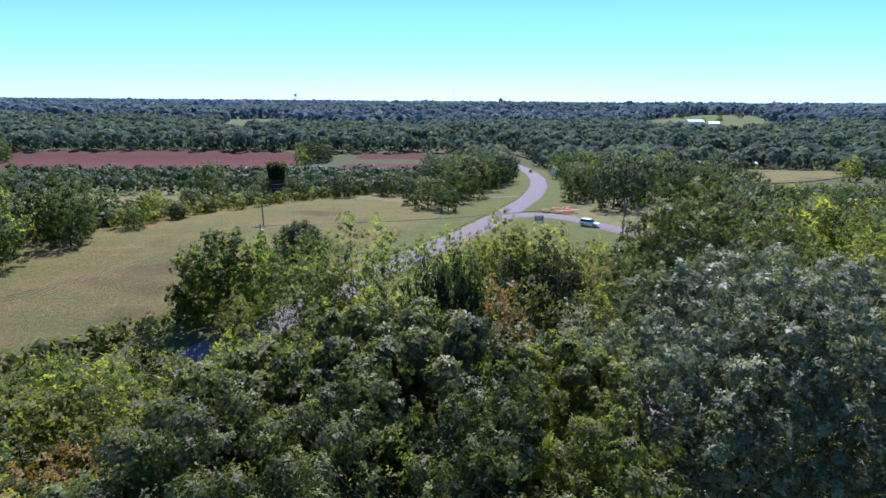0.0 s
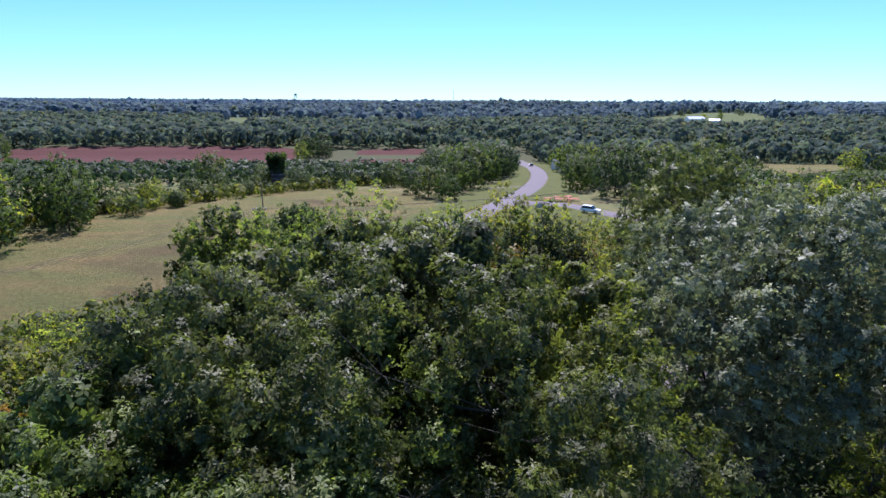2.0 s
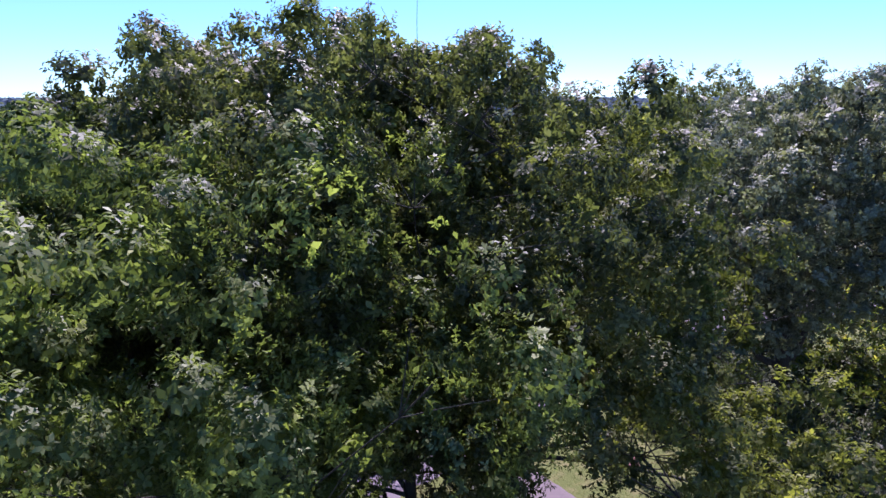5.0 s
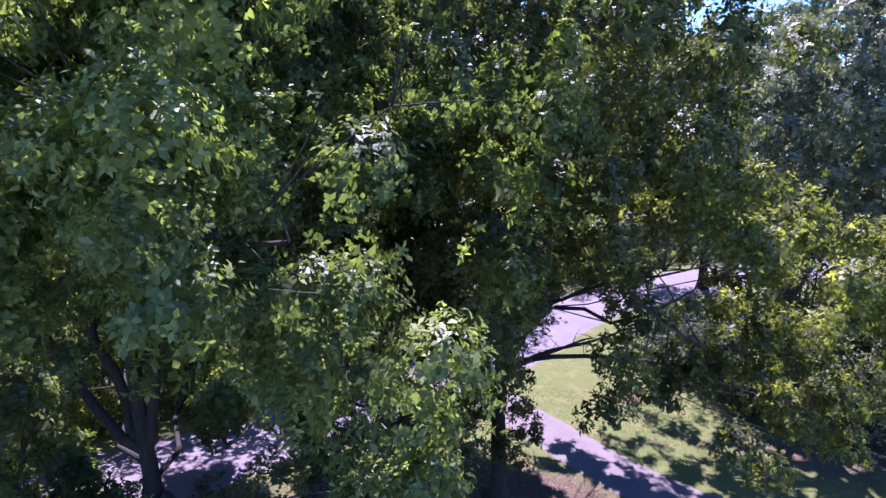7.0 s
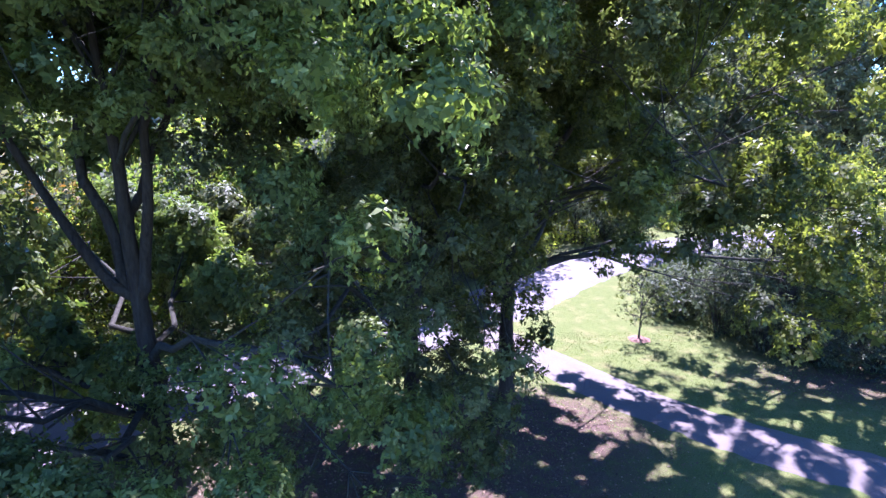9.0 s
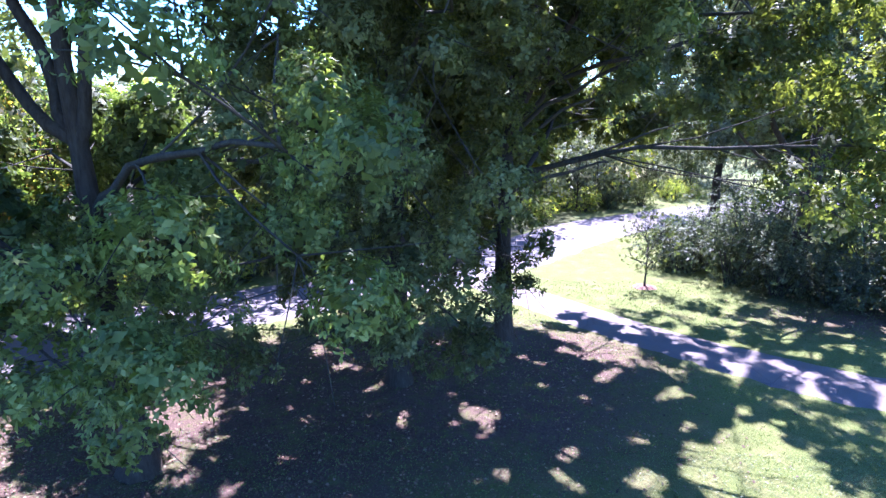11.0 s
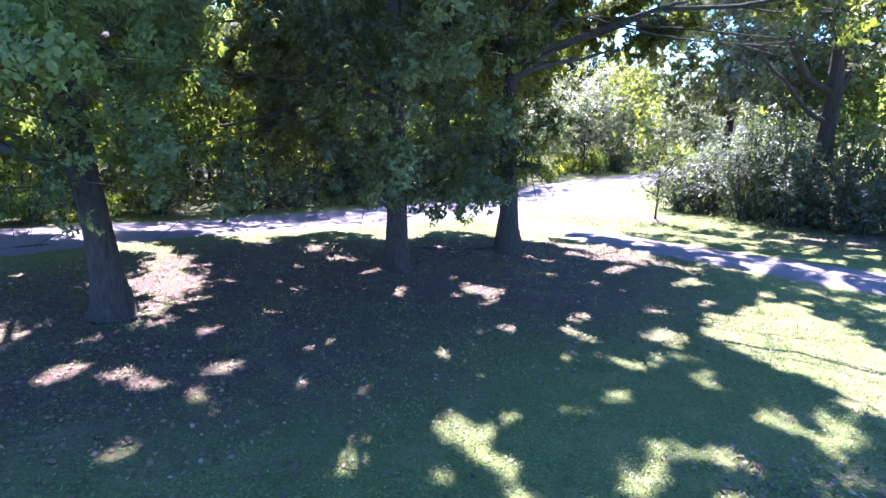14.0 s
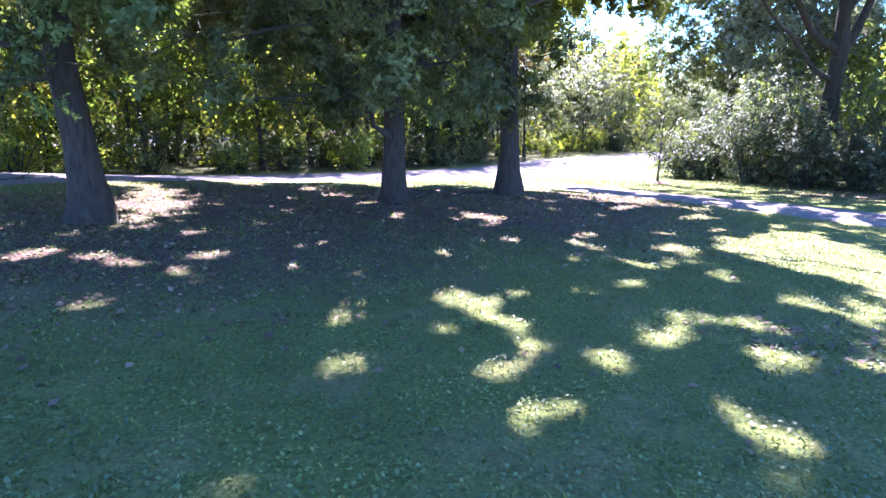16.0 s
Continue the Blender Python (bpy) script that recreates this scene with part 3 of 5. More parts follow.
MAIN_OAKS = [(-6.45, 11.2), (-1.25, 16.2), (2.15, 19.1)]
HILL_ROAD = [(-44, -12), (-30, 1), (-20, 11.4), (-14.1, 18.0), (-11.4, 21), (-6.6, 25.5), (-1.6, 29.9), (3.5, 35.2), (9, 42), (16, 48), (26, 53), (45, 58), (70, 58)]
DRIVE = [(40, 6), (24, 11.8), (15, 15.9), (10.2, 18.9), (7.2, 22.0), (4.8, 25.6), (1.5, 30.6)]
VALLEY_ROAD = [(-80, 12), (-55, 34), (-40, 49.5), (-34, 56), (-25.5, 71), (-16, 88), (-8.5, 103), (-2, 117), (6, 132), (15, 153), (22, 172), (31, 200), (40.5, 240), (47, 285), (50.5, 330), (53, 385), (50, 425), (40, 470), (22, 520), (10, 600)]
SIDE_ROAD = [(18, 158), (26, 159), (33, 155), (38, 146), (43, 138), (60, 122), (90, 112)]
SHORT_TRACK = [(16, 198), (28, 203)]


def grid_sheet():
    xs, ys = spread(-24, 24, 0.5, -4700, 4700), spread(-2, 56, 0.5, -260, 4700, 1.075)
    gx, gy = np.meshgrid(xs, ys, indexing="ij")
    gz = land(gx, gy)
    rng = np.random.default_rng(5)
    near = (np.abs(gx) < 40) & (gy < 70)
    gz = gz + np.where(near, rng.normal(size=gz.shape) * 0.012, 0)
    verts = np.stack([gx, gy, gz], -1).reshape(-1, 3)
    i, j = np.meshgrid(np.arange(len(xs) - 1), np.arange(len(ys) - 1), indexing="ij")
    i, j = i.ravel(), j.ravel()
    m = len(ys)
    me = mesh_np("ground", verts, np.stack([i * m + j, (i + 1) * m + j, (i + 1) * m + j + 1, i * m + j + 1], 1), GROUND, True)
    x, y = verts[:, 0], verts[:, 1]
    litter = np.zeros(len(x))
    for (a, b), r in zip(MAIN_OAKS, (7.5, 8.5, 6.0)):
        litter = np.maximum(litter, 1 - smooth(r * 0.45, r, np.hypot((x - a) * 0.8, (y - b + 0.5) * 1.25)))
    litter = np.maximum(litter, 0.9 * (1 - smooth(1.0, 3.5, np.hypot((x - 20) * 0.4, y - 23.5))))
    lawn = 1 - smooth(60, 75, y)
    woods = smooth(36.5, 39, y - 0.9 * np.clip(x, -60, 8)) * (1 - smooth(66, 74, y)) * (1 - smooth(8, 15, x))
    woods = np.maximum(woods, smooth(14, 17, x - 0.25 * (y - 28)) * smooth(24, 27, y) * (1 - smooth(42, 46, y)))
    woods = np.maximum(woods, smooth(225, 262, y))
    for key, value in (("litter", litter), ("lawn", lawn), ("woods", woods)):
        me.attributes.new(key, "FLOAT", "POINT").data.foreach_set("value", np.asarray(value, np.float32))
    return me


tagged(new("ground", grid_sheet()), "grassy hilltop lawn with brown leaf litter under oaks", "ground", "", "structure")


def curve_points(points, step):
    """A smooth line through points, and its normals."""
    p = np.array(points, float)
    p = np.concatenate([[2 * p[0] - p[1]], p, [2 * p[-1] - p[-2]]])
    out = []
    for i in range(1, len(p) - 2):
        n = max(2, int(np.linalg.norm(p[i + 1] - p[i]) / step))
        for t in np.linspace(0, 1, n, endpoint=False):
            out.append(0.5 * (2 * p[i] + (p[i + 1] - p[i - 1]) * t + (2 * p[i - 1] - 5 * p[i] + 4 * p[i + 1] - p[i + 2]) * t * t + (3 * p[i] - p[i - 1] - 3 * p[i + 1] + p[i + 2]) * t**3))
    out.append(p[-2])
    out = np.array(out)
    d = unit(np.gradient(out, axis=0))
    return out, np.stack([-d[:, 1], d[:, 0]], 1)


def strip(name, points, width, lift, material, label, category="road", step=1.0, across=9, ragged=0.12, seed=1):
    """A road: a slightly cambered strip that follows the ground, with worn edges."""
    rng = np.random.default_rng(seed)
    mid, side = curve_points(points, step)
    wid = np.full(len(mid), width) if np.isscalar(width) else np.interp(np.linspace(0, 1, len(mid)), np.linspace(0, 1, len(width)), width)
    k = np.linspace(-1, 1, across)
    rag = np.ones((len(mid), across))
    for edge in (0, -1):
        noise_line = np.convolve(rng.normal(size=len(mid) + 4), np.ones(5) / 5, "valid")
        rag[:, edge] += ragged * noise_line
    off = k[None, :] * rag * (wid / 2)[:, None]
    xy = mid[:, None, :] + side[:, None, :] * off[:, :, None]
    z = land(xy[..., 0], xy[..., 1]) + lift * (1 - 0.75 * np.abs(k[None, :]) ** 3) 
    z[:, 0] -= 0.06
    z[:, -1] -= 0.06
    verts = np.concatenate([xy, z[..., None]], -1).reshape(-1, 3)
    i, j = np.meshgrid(np.arange(len(mid) - 1), np.arange(across - 1), indexing="ij")
    i, j = i.ravel(), j.ravel()
    faces = np.stack([i * across + j, (i + 1) * across + j, (i + 1) * across + j + 1, i * across + j + 1], 1)
    return tagged(new(name, mesh_np(name, verts, faces, material, True)), label, category, "", "structure")


strip("road_hill", HILL_ROAD, 6.8, 0.06, ASPHALT, "worn pale asphalt park road on the hilltop", step=0.8, seed=2)
strip("road_drive", DRIVE, 3.3, 0.045, GRAVEL, "narrow pale drive dappled with shade", "drive", step=0.6, seed=3)
strip("road_valley", VALLEY_ROAD, (6.5, 6.5, 6.5, 7, 7.5, 9, 9, 8.5, 9), 0.30, ASPHALT, "winding pinkish asphalt road through the valley", step=3.0, ragged=0.04, seed=4)
strip("road_side", SIDE_ROAD, (7.5, 6.5, 6.5, 6), 0.27, ASPHALT, "side road to the picnic ground", step=2.0, ragged=0.04, seed=5)
strip("track", SHORT_TRACK, 2.2, 0.25, GRAVEL, "short pale track across the verge", "track", step=2.0, seed=6)


def patch(name, poly, lift, material, label, category="field", cell=8.0):
    """A field: a sheet within an outline that lies on the ground."""
    px, py = np.array(poly).T
    xs, ys = np.arange(px.min(), px.max() + cell, cell), np.arange(py.min(), py.max() + cell, cell)
    bm = bmesh.new()
    edge, _ = curve_points(poly + [poly[0]], cell)
    loop = [bm.verts.new((a, b, 0)) for a, b in edge[:-1]]
    bm.faces.new(loop)
    for axis, values in ((0, xs), (1, ys)):
        for v in values[1:-1]:
            no = Vector((1, 0, 0)) if axis == 0 else Vector((0, 1, 0))
            bmesh.ops.bisect_plane(bm, geom=bm.verts[:] + bm.edges[:] + bm.faces[:], plane_co=no * v, plane_no=no, dist=1e-4)
    for v in bm.verts:
        v.co.z = ground_z(v.co.x, v.co.y) + lift
    return tagged(new(name, bm_mesh(name, bm, material)), label, category, "", "structure")


RED_LEFT = [(-322, 438), (-280, 452), (-180, 455), (-122, 447), (-106, 425), (-110, 350), (-160, 310), (-240, 312), (-290, 372)]
RED_RIGHT = [(-62, 440), (-20, 445), (12, 418), (-5, 350), (-45, 330), (-68, 380)]
MEADOW_FIELD = [(-100, 60), (-60, 52), (-46, 66), (-34, 84), (-22, 104), (-14, 122), (-2, 150), (-8, 178), (-40, 196), (-70, 168), (-88, 140), (-105, 106)]
PASTURE_LEFT = [(-330, 900), (-240, 640), (-215, 640), (-200, 760), (-100, 800), (-165, 840), (-215, 850), (-260, 960)]
YARD = [(223, 667), (313, 627), (421, 703), (547, 1044), (528, 1150), (344, 977), (260, 800)]
PASTURE_RIGHT = [(109, 264), (151, 256), (200, 290), (248, 343), (222, 356), (187, 376), (174, 402), (130, 330)]
RED_FAR = [(760, 1400), (860, 1230), (1100, 1240), (1050, 1400), (900, 1450)]
patch("field_red", RED_LEFT, 0.9, RED_CROP, "large field of ripe reddish brown crop", cell=14)
patch("field_red", RED_RIGHT, 0.35, RED_CROP, "smaller field of ripe reddish brown crop", cell=14)
patch("field_meadow", MEADOW_FIELD, 0.10, MEADOW, "dry tan and green hay meadow", cell=4)
patch("field_pasture", PASTURE_LEFT, 1.0, PASTURE, "distant bright green pasture among woods", cell=20)
patch("field_yard", YARD, 1.0, PASTURE, "green pasture round distant farm buildings", cell=20)
patch("field_dry", PASTURE_RIGHT, 0.35, MEADOW, "dry tan pasture beside the woods", cell=12)
patch("field_far", RED_FAR, 0.6, RED_CROP, "far reddish ploughed field", cell=30)
VERGE_IN = [(5, 119), (14, 112), (40, 112), (46, 120), (40, 134), (33, 150), (24, 154), (17, 146)]
VERGE_LEFT = [(-12, 108), (-4, 122), (4, 138), (12, 157), (20, 178), (29, 206), (37, 245), (43, 285), (46, 325), (36, 300), (30, 250), (16, 205), (4, 170), (-6, 140), (-14, 118)]
VERGE_RIGHT = [(24, 166), (34, 162), (40, 168), (44, 190), (50, 235), (56, 280), (62, 330), (66, 380), (57, 385), (54, 330), (51, 285), (44, 238), (34, 196)]
patch("verge_island", VERGE_IN, 0.14, VERGE, "mown grass triangle beside the road junction", "grass", 5)
patch("verge_left", VERGE_LEFT, 0.14, VERGE, "mown green verge along the valley road", "grass", 6)
patch("verge_right", VERGE_RIGHT, 0.14, VERGE, "mown green verge along the valley road", "grass", 6)

# ---- the oaks on the hilltop ----
def clear_of_path(p, x0, y0, r=4.5):
    """Keeps leaves of a tree standing at (x0, y0) away from the open shaft over the lawn."""
    return math.hypot(p[0] + x0, p[1] + y0) > r + 0.25 * abs(p[2] - 11) / 6


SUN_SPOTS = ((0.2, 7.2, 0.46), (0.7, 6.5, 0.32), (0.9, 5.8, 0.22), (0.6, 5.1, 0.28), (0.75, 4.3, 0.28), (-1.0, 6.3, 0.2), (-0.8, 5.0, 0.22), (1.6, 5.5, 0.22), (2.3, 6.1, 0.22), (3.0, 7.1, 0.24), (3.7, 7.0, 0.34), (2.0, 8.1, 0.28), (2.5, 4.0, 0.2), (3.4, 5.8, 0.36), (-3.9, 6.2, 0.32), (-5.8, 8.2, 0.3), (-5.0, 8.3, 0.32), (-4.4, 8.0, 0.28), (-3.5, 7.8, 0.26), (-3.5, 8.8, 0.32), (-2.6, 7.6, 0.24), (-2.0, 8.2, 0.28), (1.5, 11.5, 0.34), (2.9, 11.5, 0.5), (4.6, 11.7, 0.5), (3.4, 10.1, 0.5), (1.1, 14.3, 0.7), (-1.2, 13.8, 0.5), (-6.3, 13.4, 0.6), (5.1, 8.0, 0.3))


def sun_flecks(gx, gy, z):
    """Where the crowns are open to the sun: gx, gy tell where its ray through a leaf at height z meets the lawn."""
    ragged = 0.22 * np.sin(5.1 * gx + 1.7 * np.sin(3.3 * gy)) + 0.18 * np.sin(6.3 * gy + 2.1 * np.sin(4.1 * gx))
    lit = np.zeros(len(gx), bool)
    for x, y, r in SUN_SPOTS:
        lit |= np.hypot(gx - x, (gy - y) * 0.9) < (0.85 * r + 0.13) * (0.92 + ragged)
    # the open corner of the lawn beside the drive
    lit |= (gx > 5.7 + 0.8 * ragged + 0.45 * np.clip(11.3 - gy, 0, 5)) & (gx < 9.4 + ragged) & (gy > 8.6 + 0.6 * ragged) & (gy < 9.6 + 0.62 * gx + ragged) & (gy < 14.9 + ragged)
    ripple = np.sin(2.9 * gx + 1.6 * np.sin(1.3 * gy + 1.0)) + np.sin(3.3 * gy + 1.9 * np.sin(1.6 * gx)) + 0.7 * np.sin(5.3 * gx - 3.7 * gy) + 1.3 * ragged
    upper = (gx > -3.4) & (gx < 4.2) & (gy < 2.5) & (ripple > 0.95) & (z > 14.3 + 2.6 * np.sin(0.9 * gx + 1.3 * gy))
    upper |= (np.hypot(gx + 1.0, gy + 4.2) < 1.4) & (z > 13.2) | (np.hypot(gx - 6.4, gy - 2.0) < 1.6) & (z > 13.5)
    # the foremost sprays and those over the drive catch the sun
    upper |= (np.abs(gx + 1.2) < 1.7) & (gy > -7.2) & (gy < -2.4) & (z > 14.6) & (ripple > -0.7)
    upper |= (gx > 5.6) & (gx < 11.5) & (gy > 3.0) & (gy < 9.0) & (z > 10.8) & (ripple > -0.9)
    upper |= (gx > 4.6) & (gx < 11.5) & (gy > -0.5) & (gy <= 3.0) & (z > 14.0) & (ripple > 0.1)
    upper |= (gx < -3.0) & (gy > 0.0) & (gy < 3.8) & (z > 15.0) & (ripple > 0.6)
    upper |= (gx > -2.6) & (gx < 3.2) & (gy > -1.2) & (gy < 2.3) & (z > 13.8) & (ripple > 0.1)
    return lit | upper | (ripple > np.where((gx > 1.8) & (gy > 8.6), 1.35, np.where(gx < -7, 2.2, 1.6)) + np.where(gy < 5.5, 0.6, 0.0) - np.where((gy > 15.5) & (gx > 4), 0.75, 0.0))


def sprays(n, lo, hi, size):
    """Evenly strewn further clumps within a box that hang from the outer boughs."""
    return [tuple(lo[a] + (hi[a] - lo[a]) * ((k * step + 0.13 * a) % 1) for a, step in enumerate((0.618, 0.382, 0.271))) + (size,) for k in range(n)]


def hilltop_oaks():
    x1, y1 = MAIN_OAKS[0]
    def open_trunk(p):
        along, aside = 0.5 * p[0] - 0.867 * p[1], abs(0.867 * p[0] + 0.5 * p[1] + 0.45)
        return not (along > -0.6 and aside < 1.05 and 6.4 + 0.45 * along < p[2] < 9.8 + 0.25 * along)
    def forked(p):
        # bare round the fork and between the rising stems
        if math.hypot(p[0] + 0.6, p[1]) < 2.4 and p[2] < 9.8 or p[2] > 18.0 + 0.40 * min(0.0, p[0] + 2.0) or not open_trunk(p):
            return False
        # airy below its top
        if p[2] < 13.0 and math.sin(2.1 * p[0] + 1.0) + math.sin(1.7 * p[2] + 2.3 * p[0]) > 0.2:
            return False
        return clear_of_path(p, x1, y1)
    low = sprays(8, (-5.0, -5.6, 4.4), (-0.6, 2.0, 8.0), 0.45) + sprays(9, (4.0, -6.4, 5.4), (5.9, -2.6, 9.8), 0.5) + sprays(5, (-0.9, -1.6, 2.0), (0.8, -0.6, 3.6), 0.3) + sprays(18, (-2.4, -6.4, 4.4), (4.2, -3.4, 6.0), 0.42) + sprays(10, (-3.0, -5.5, 4.4), (1.0, -2.2, 5.8), 0.55) + sprays(14, (4.0, -7.2, 10.7), (6.5, -5.4, 14.2), 0.5) + sprays(24, (-4.5, -3.0, 3.1), (3.4, 1.5, 6.0), 0.5) + sprays(12, (-6.0, 3.0, 5.0), (0.5, 8.5, 7.4), 0.9) + sprays(14, (-8.0, 6.5, 4.8), (-1.5, 11.5, 7.0), 1.0)
    low = [e for e in low if open_trunk(e)]
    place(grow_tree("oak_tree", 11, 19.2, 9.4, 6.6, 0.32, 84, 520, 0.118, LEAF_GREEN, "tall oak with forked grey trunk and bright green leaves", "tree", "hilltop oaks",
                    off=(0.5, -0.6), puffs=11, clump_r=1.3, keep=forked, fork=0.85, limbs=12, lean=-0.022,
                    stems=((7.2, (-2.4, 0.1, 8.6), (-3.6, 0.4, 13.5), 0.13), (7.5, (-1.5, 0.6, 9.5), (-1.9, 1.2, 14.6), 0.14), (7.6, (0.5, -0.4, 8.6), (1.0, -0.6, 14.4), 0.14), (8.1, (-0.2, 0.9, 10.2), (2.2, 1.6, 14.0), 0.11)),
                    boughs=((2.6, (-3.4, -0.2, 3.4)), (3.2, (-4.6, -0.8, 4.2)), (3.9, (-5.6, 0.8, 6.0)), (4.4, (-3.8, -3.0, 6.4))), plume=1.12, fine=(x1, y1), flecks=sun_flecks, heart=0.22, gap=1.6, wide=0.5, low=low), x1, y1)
    x2, y2 = MAIN_OAKS[1]
    low = sprays(32, (-4.4, -5.4, 2.4), (0.8, 0.6, 7.0), 0.52) + sprays(15, (0.4, -5.0, 2.3), (2.6, 0.0, 6.6), 0.45) + sprays(20, (-4.6, 5.0, 4.8), (2.6, 10.5, 9.0), 1.0) + sprays(10, (-3.5, 2.5, 6.0), (1.0, 6.0, 10.0), 0.95) + sprays(14, (-10.0, 3.5, 4.8), (-2.5, 8.5, 7.0), 1.0) + sprays(16, (-1.9, -8.0, 4.8), (2.4, -4.0, 9.5), 0.5) + sprays(14, (-2.6, -5.4, 2.3), (2.2, -1.4, 3.8), 0.45)
    def hanging(p):
        if p[2] > 20.5 or p[2] < 12.5 and math.sin(2.2 * p[0]) + math.sin(1.8 * p[2] + 2.0 * p[0]) > 0.2:
            return False
        return clear_of_path(p, x2, y2, 5.0)
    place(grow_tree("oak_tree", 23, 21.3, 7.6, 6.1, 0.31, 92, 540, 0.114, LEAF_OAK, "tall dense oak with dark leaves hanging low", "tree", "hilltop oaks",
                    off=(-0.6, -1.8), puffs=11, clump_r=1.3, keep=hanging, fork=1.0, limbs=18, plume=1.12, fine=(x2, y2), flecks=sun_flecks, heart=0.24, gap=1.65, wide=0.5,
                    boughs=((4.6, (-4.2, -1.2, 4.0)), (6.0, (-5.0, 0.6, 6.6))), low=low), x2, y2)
    x3, y3 = MAIN_OAKS[2]
    def spread_over(p):
        wx, wy, wz = p[0] + x3, p[1] + y3, p[2] + 1.5
        aside = wx / max(wy + 0.3, 1.0)
        # the crown is open underneath on the side of the drive
        if 0.165 < aside < 0.43 and wz < 10.0 + 0.5 * max(0.0, 19.5 - wy) + 0.3 * max(0.0, wy - 19.5) or aside >= 0.43 and wz < 8.4:
            return False
        if aside > 0.4 and math.sin(2.3 * p[0]) + math.sin(1.9 * p[2] + 1.7 * p[0]) > 0.1:
            return False
        return wz < 20.2 - 1.9 * max(0.0, wx - 7.3) and clear_of_path(p, x3, y3)
    low = sprays(18, (-2.2, -2.6, 2.4), (1.0, 1.6, 6.5), 0.5) + sprays(20, (5.4, -7.0, 5.6), (9.4, -1.6, 9.6), 0.6) + sprays(22, (-3.0, 3.5, 9.5), (6.0, 8.0, 16.5), 1.0) + sprays(18, (-3.0, 4.0, 5.4), (2.4, 9.0, 9.5), 1.05) + sprays(14, (1.2, -8.6, 8.0), (6.4, -6.6, 10.6), 0.55) + sprays(16, (2.4, 5.0, 6.8), (7.6, 10.5, 9.6), 0.75)
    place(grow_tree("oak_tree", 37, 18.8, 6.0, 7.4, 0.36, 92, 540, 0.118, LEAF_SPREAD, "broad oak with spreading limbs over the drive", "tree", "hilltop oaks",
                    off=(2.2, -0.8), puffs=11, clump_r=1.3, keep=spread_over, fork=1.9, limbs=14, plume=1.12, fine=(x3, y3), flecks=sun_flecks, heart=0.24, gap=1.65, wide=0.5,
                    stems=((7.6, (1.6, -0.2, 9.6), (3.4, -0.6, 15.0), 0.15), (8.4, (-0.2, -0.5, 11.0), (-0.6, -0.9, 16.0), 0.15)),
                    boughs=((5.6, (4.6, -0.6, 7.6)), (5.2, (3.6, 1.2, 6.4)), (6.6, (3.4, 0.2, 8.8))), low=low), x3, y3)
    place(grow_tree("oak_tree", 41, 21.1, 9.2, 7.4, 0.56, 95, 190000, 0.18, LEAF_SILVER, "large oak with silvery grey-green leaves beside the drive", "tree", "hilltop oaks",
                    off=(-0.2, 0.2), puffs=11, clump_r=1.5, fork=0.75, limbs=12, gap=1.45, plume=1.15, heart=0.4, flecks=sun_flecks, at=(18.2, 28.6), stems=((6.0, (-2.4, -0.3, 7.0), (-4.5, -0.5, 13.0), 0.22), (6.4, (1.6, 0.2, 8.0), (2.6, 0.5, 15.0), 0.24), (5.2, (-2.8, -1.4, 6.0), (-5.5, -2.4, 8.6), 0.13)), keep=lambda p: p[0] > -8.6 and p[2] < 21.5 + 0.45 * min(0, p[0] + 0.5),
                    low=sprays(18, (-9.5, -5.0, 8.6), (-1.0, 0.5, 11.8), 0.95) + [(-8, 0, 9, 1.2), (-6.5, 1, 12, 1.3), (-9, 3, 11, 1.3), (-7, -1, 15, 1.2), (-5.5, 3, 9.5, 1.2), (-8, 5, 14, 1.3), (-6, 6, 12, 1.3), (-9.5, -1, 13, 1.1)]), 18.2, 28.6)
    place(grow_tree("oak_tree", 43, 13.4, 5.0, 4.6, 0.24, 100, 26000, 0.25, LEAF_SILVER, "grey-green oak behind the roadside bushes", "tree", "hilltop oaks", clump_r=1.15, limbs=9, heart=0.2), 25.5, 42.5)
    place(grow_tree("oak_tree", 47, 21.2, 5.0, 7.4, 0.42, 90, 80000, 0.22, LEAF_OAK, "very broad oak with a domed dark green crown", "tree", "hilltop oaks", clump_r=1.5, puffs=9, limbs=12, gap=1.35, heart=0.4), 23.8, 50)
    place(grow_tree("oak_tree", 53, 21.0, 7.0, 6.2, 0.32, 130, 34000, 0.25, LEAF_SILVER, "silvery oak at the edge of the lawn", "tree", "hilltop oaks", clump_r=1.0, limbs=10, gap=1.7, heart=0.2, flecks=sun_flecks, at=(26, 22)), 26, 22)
    # out of view to the left: added only for its shade on the lawn
    place(grow_tree("oak_tree", 59, 14.6, 3.6, 7.4, 0.28, 150, 34000, 0.25, LEAF_OAK, "unseen oak added to shade the left of the lawn", "tree", "hilltop oaks", clump_r=1.0, limbs=9, gap=1.7, heart=0.2, flecks=sun_flecks, at=(-16.8, 12.4)), -16.8, 12.4)


hilltop_oaks()


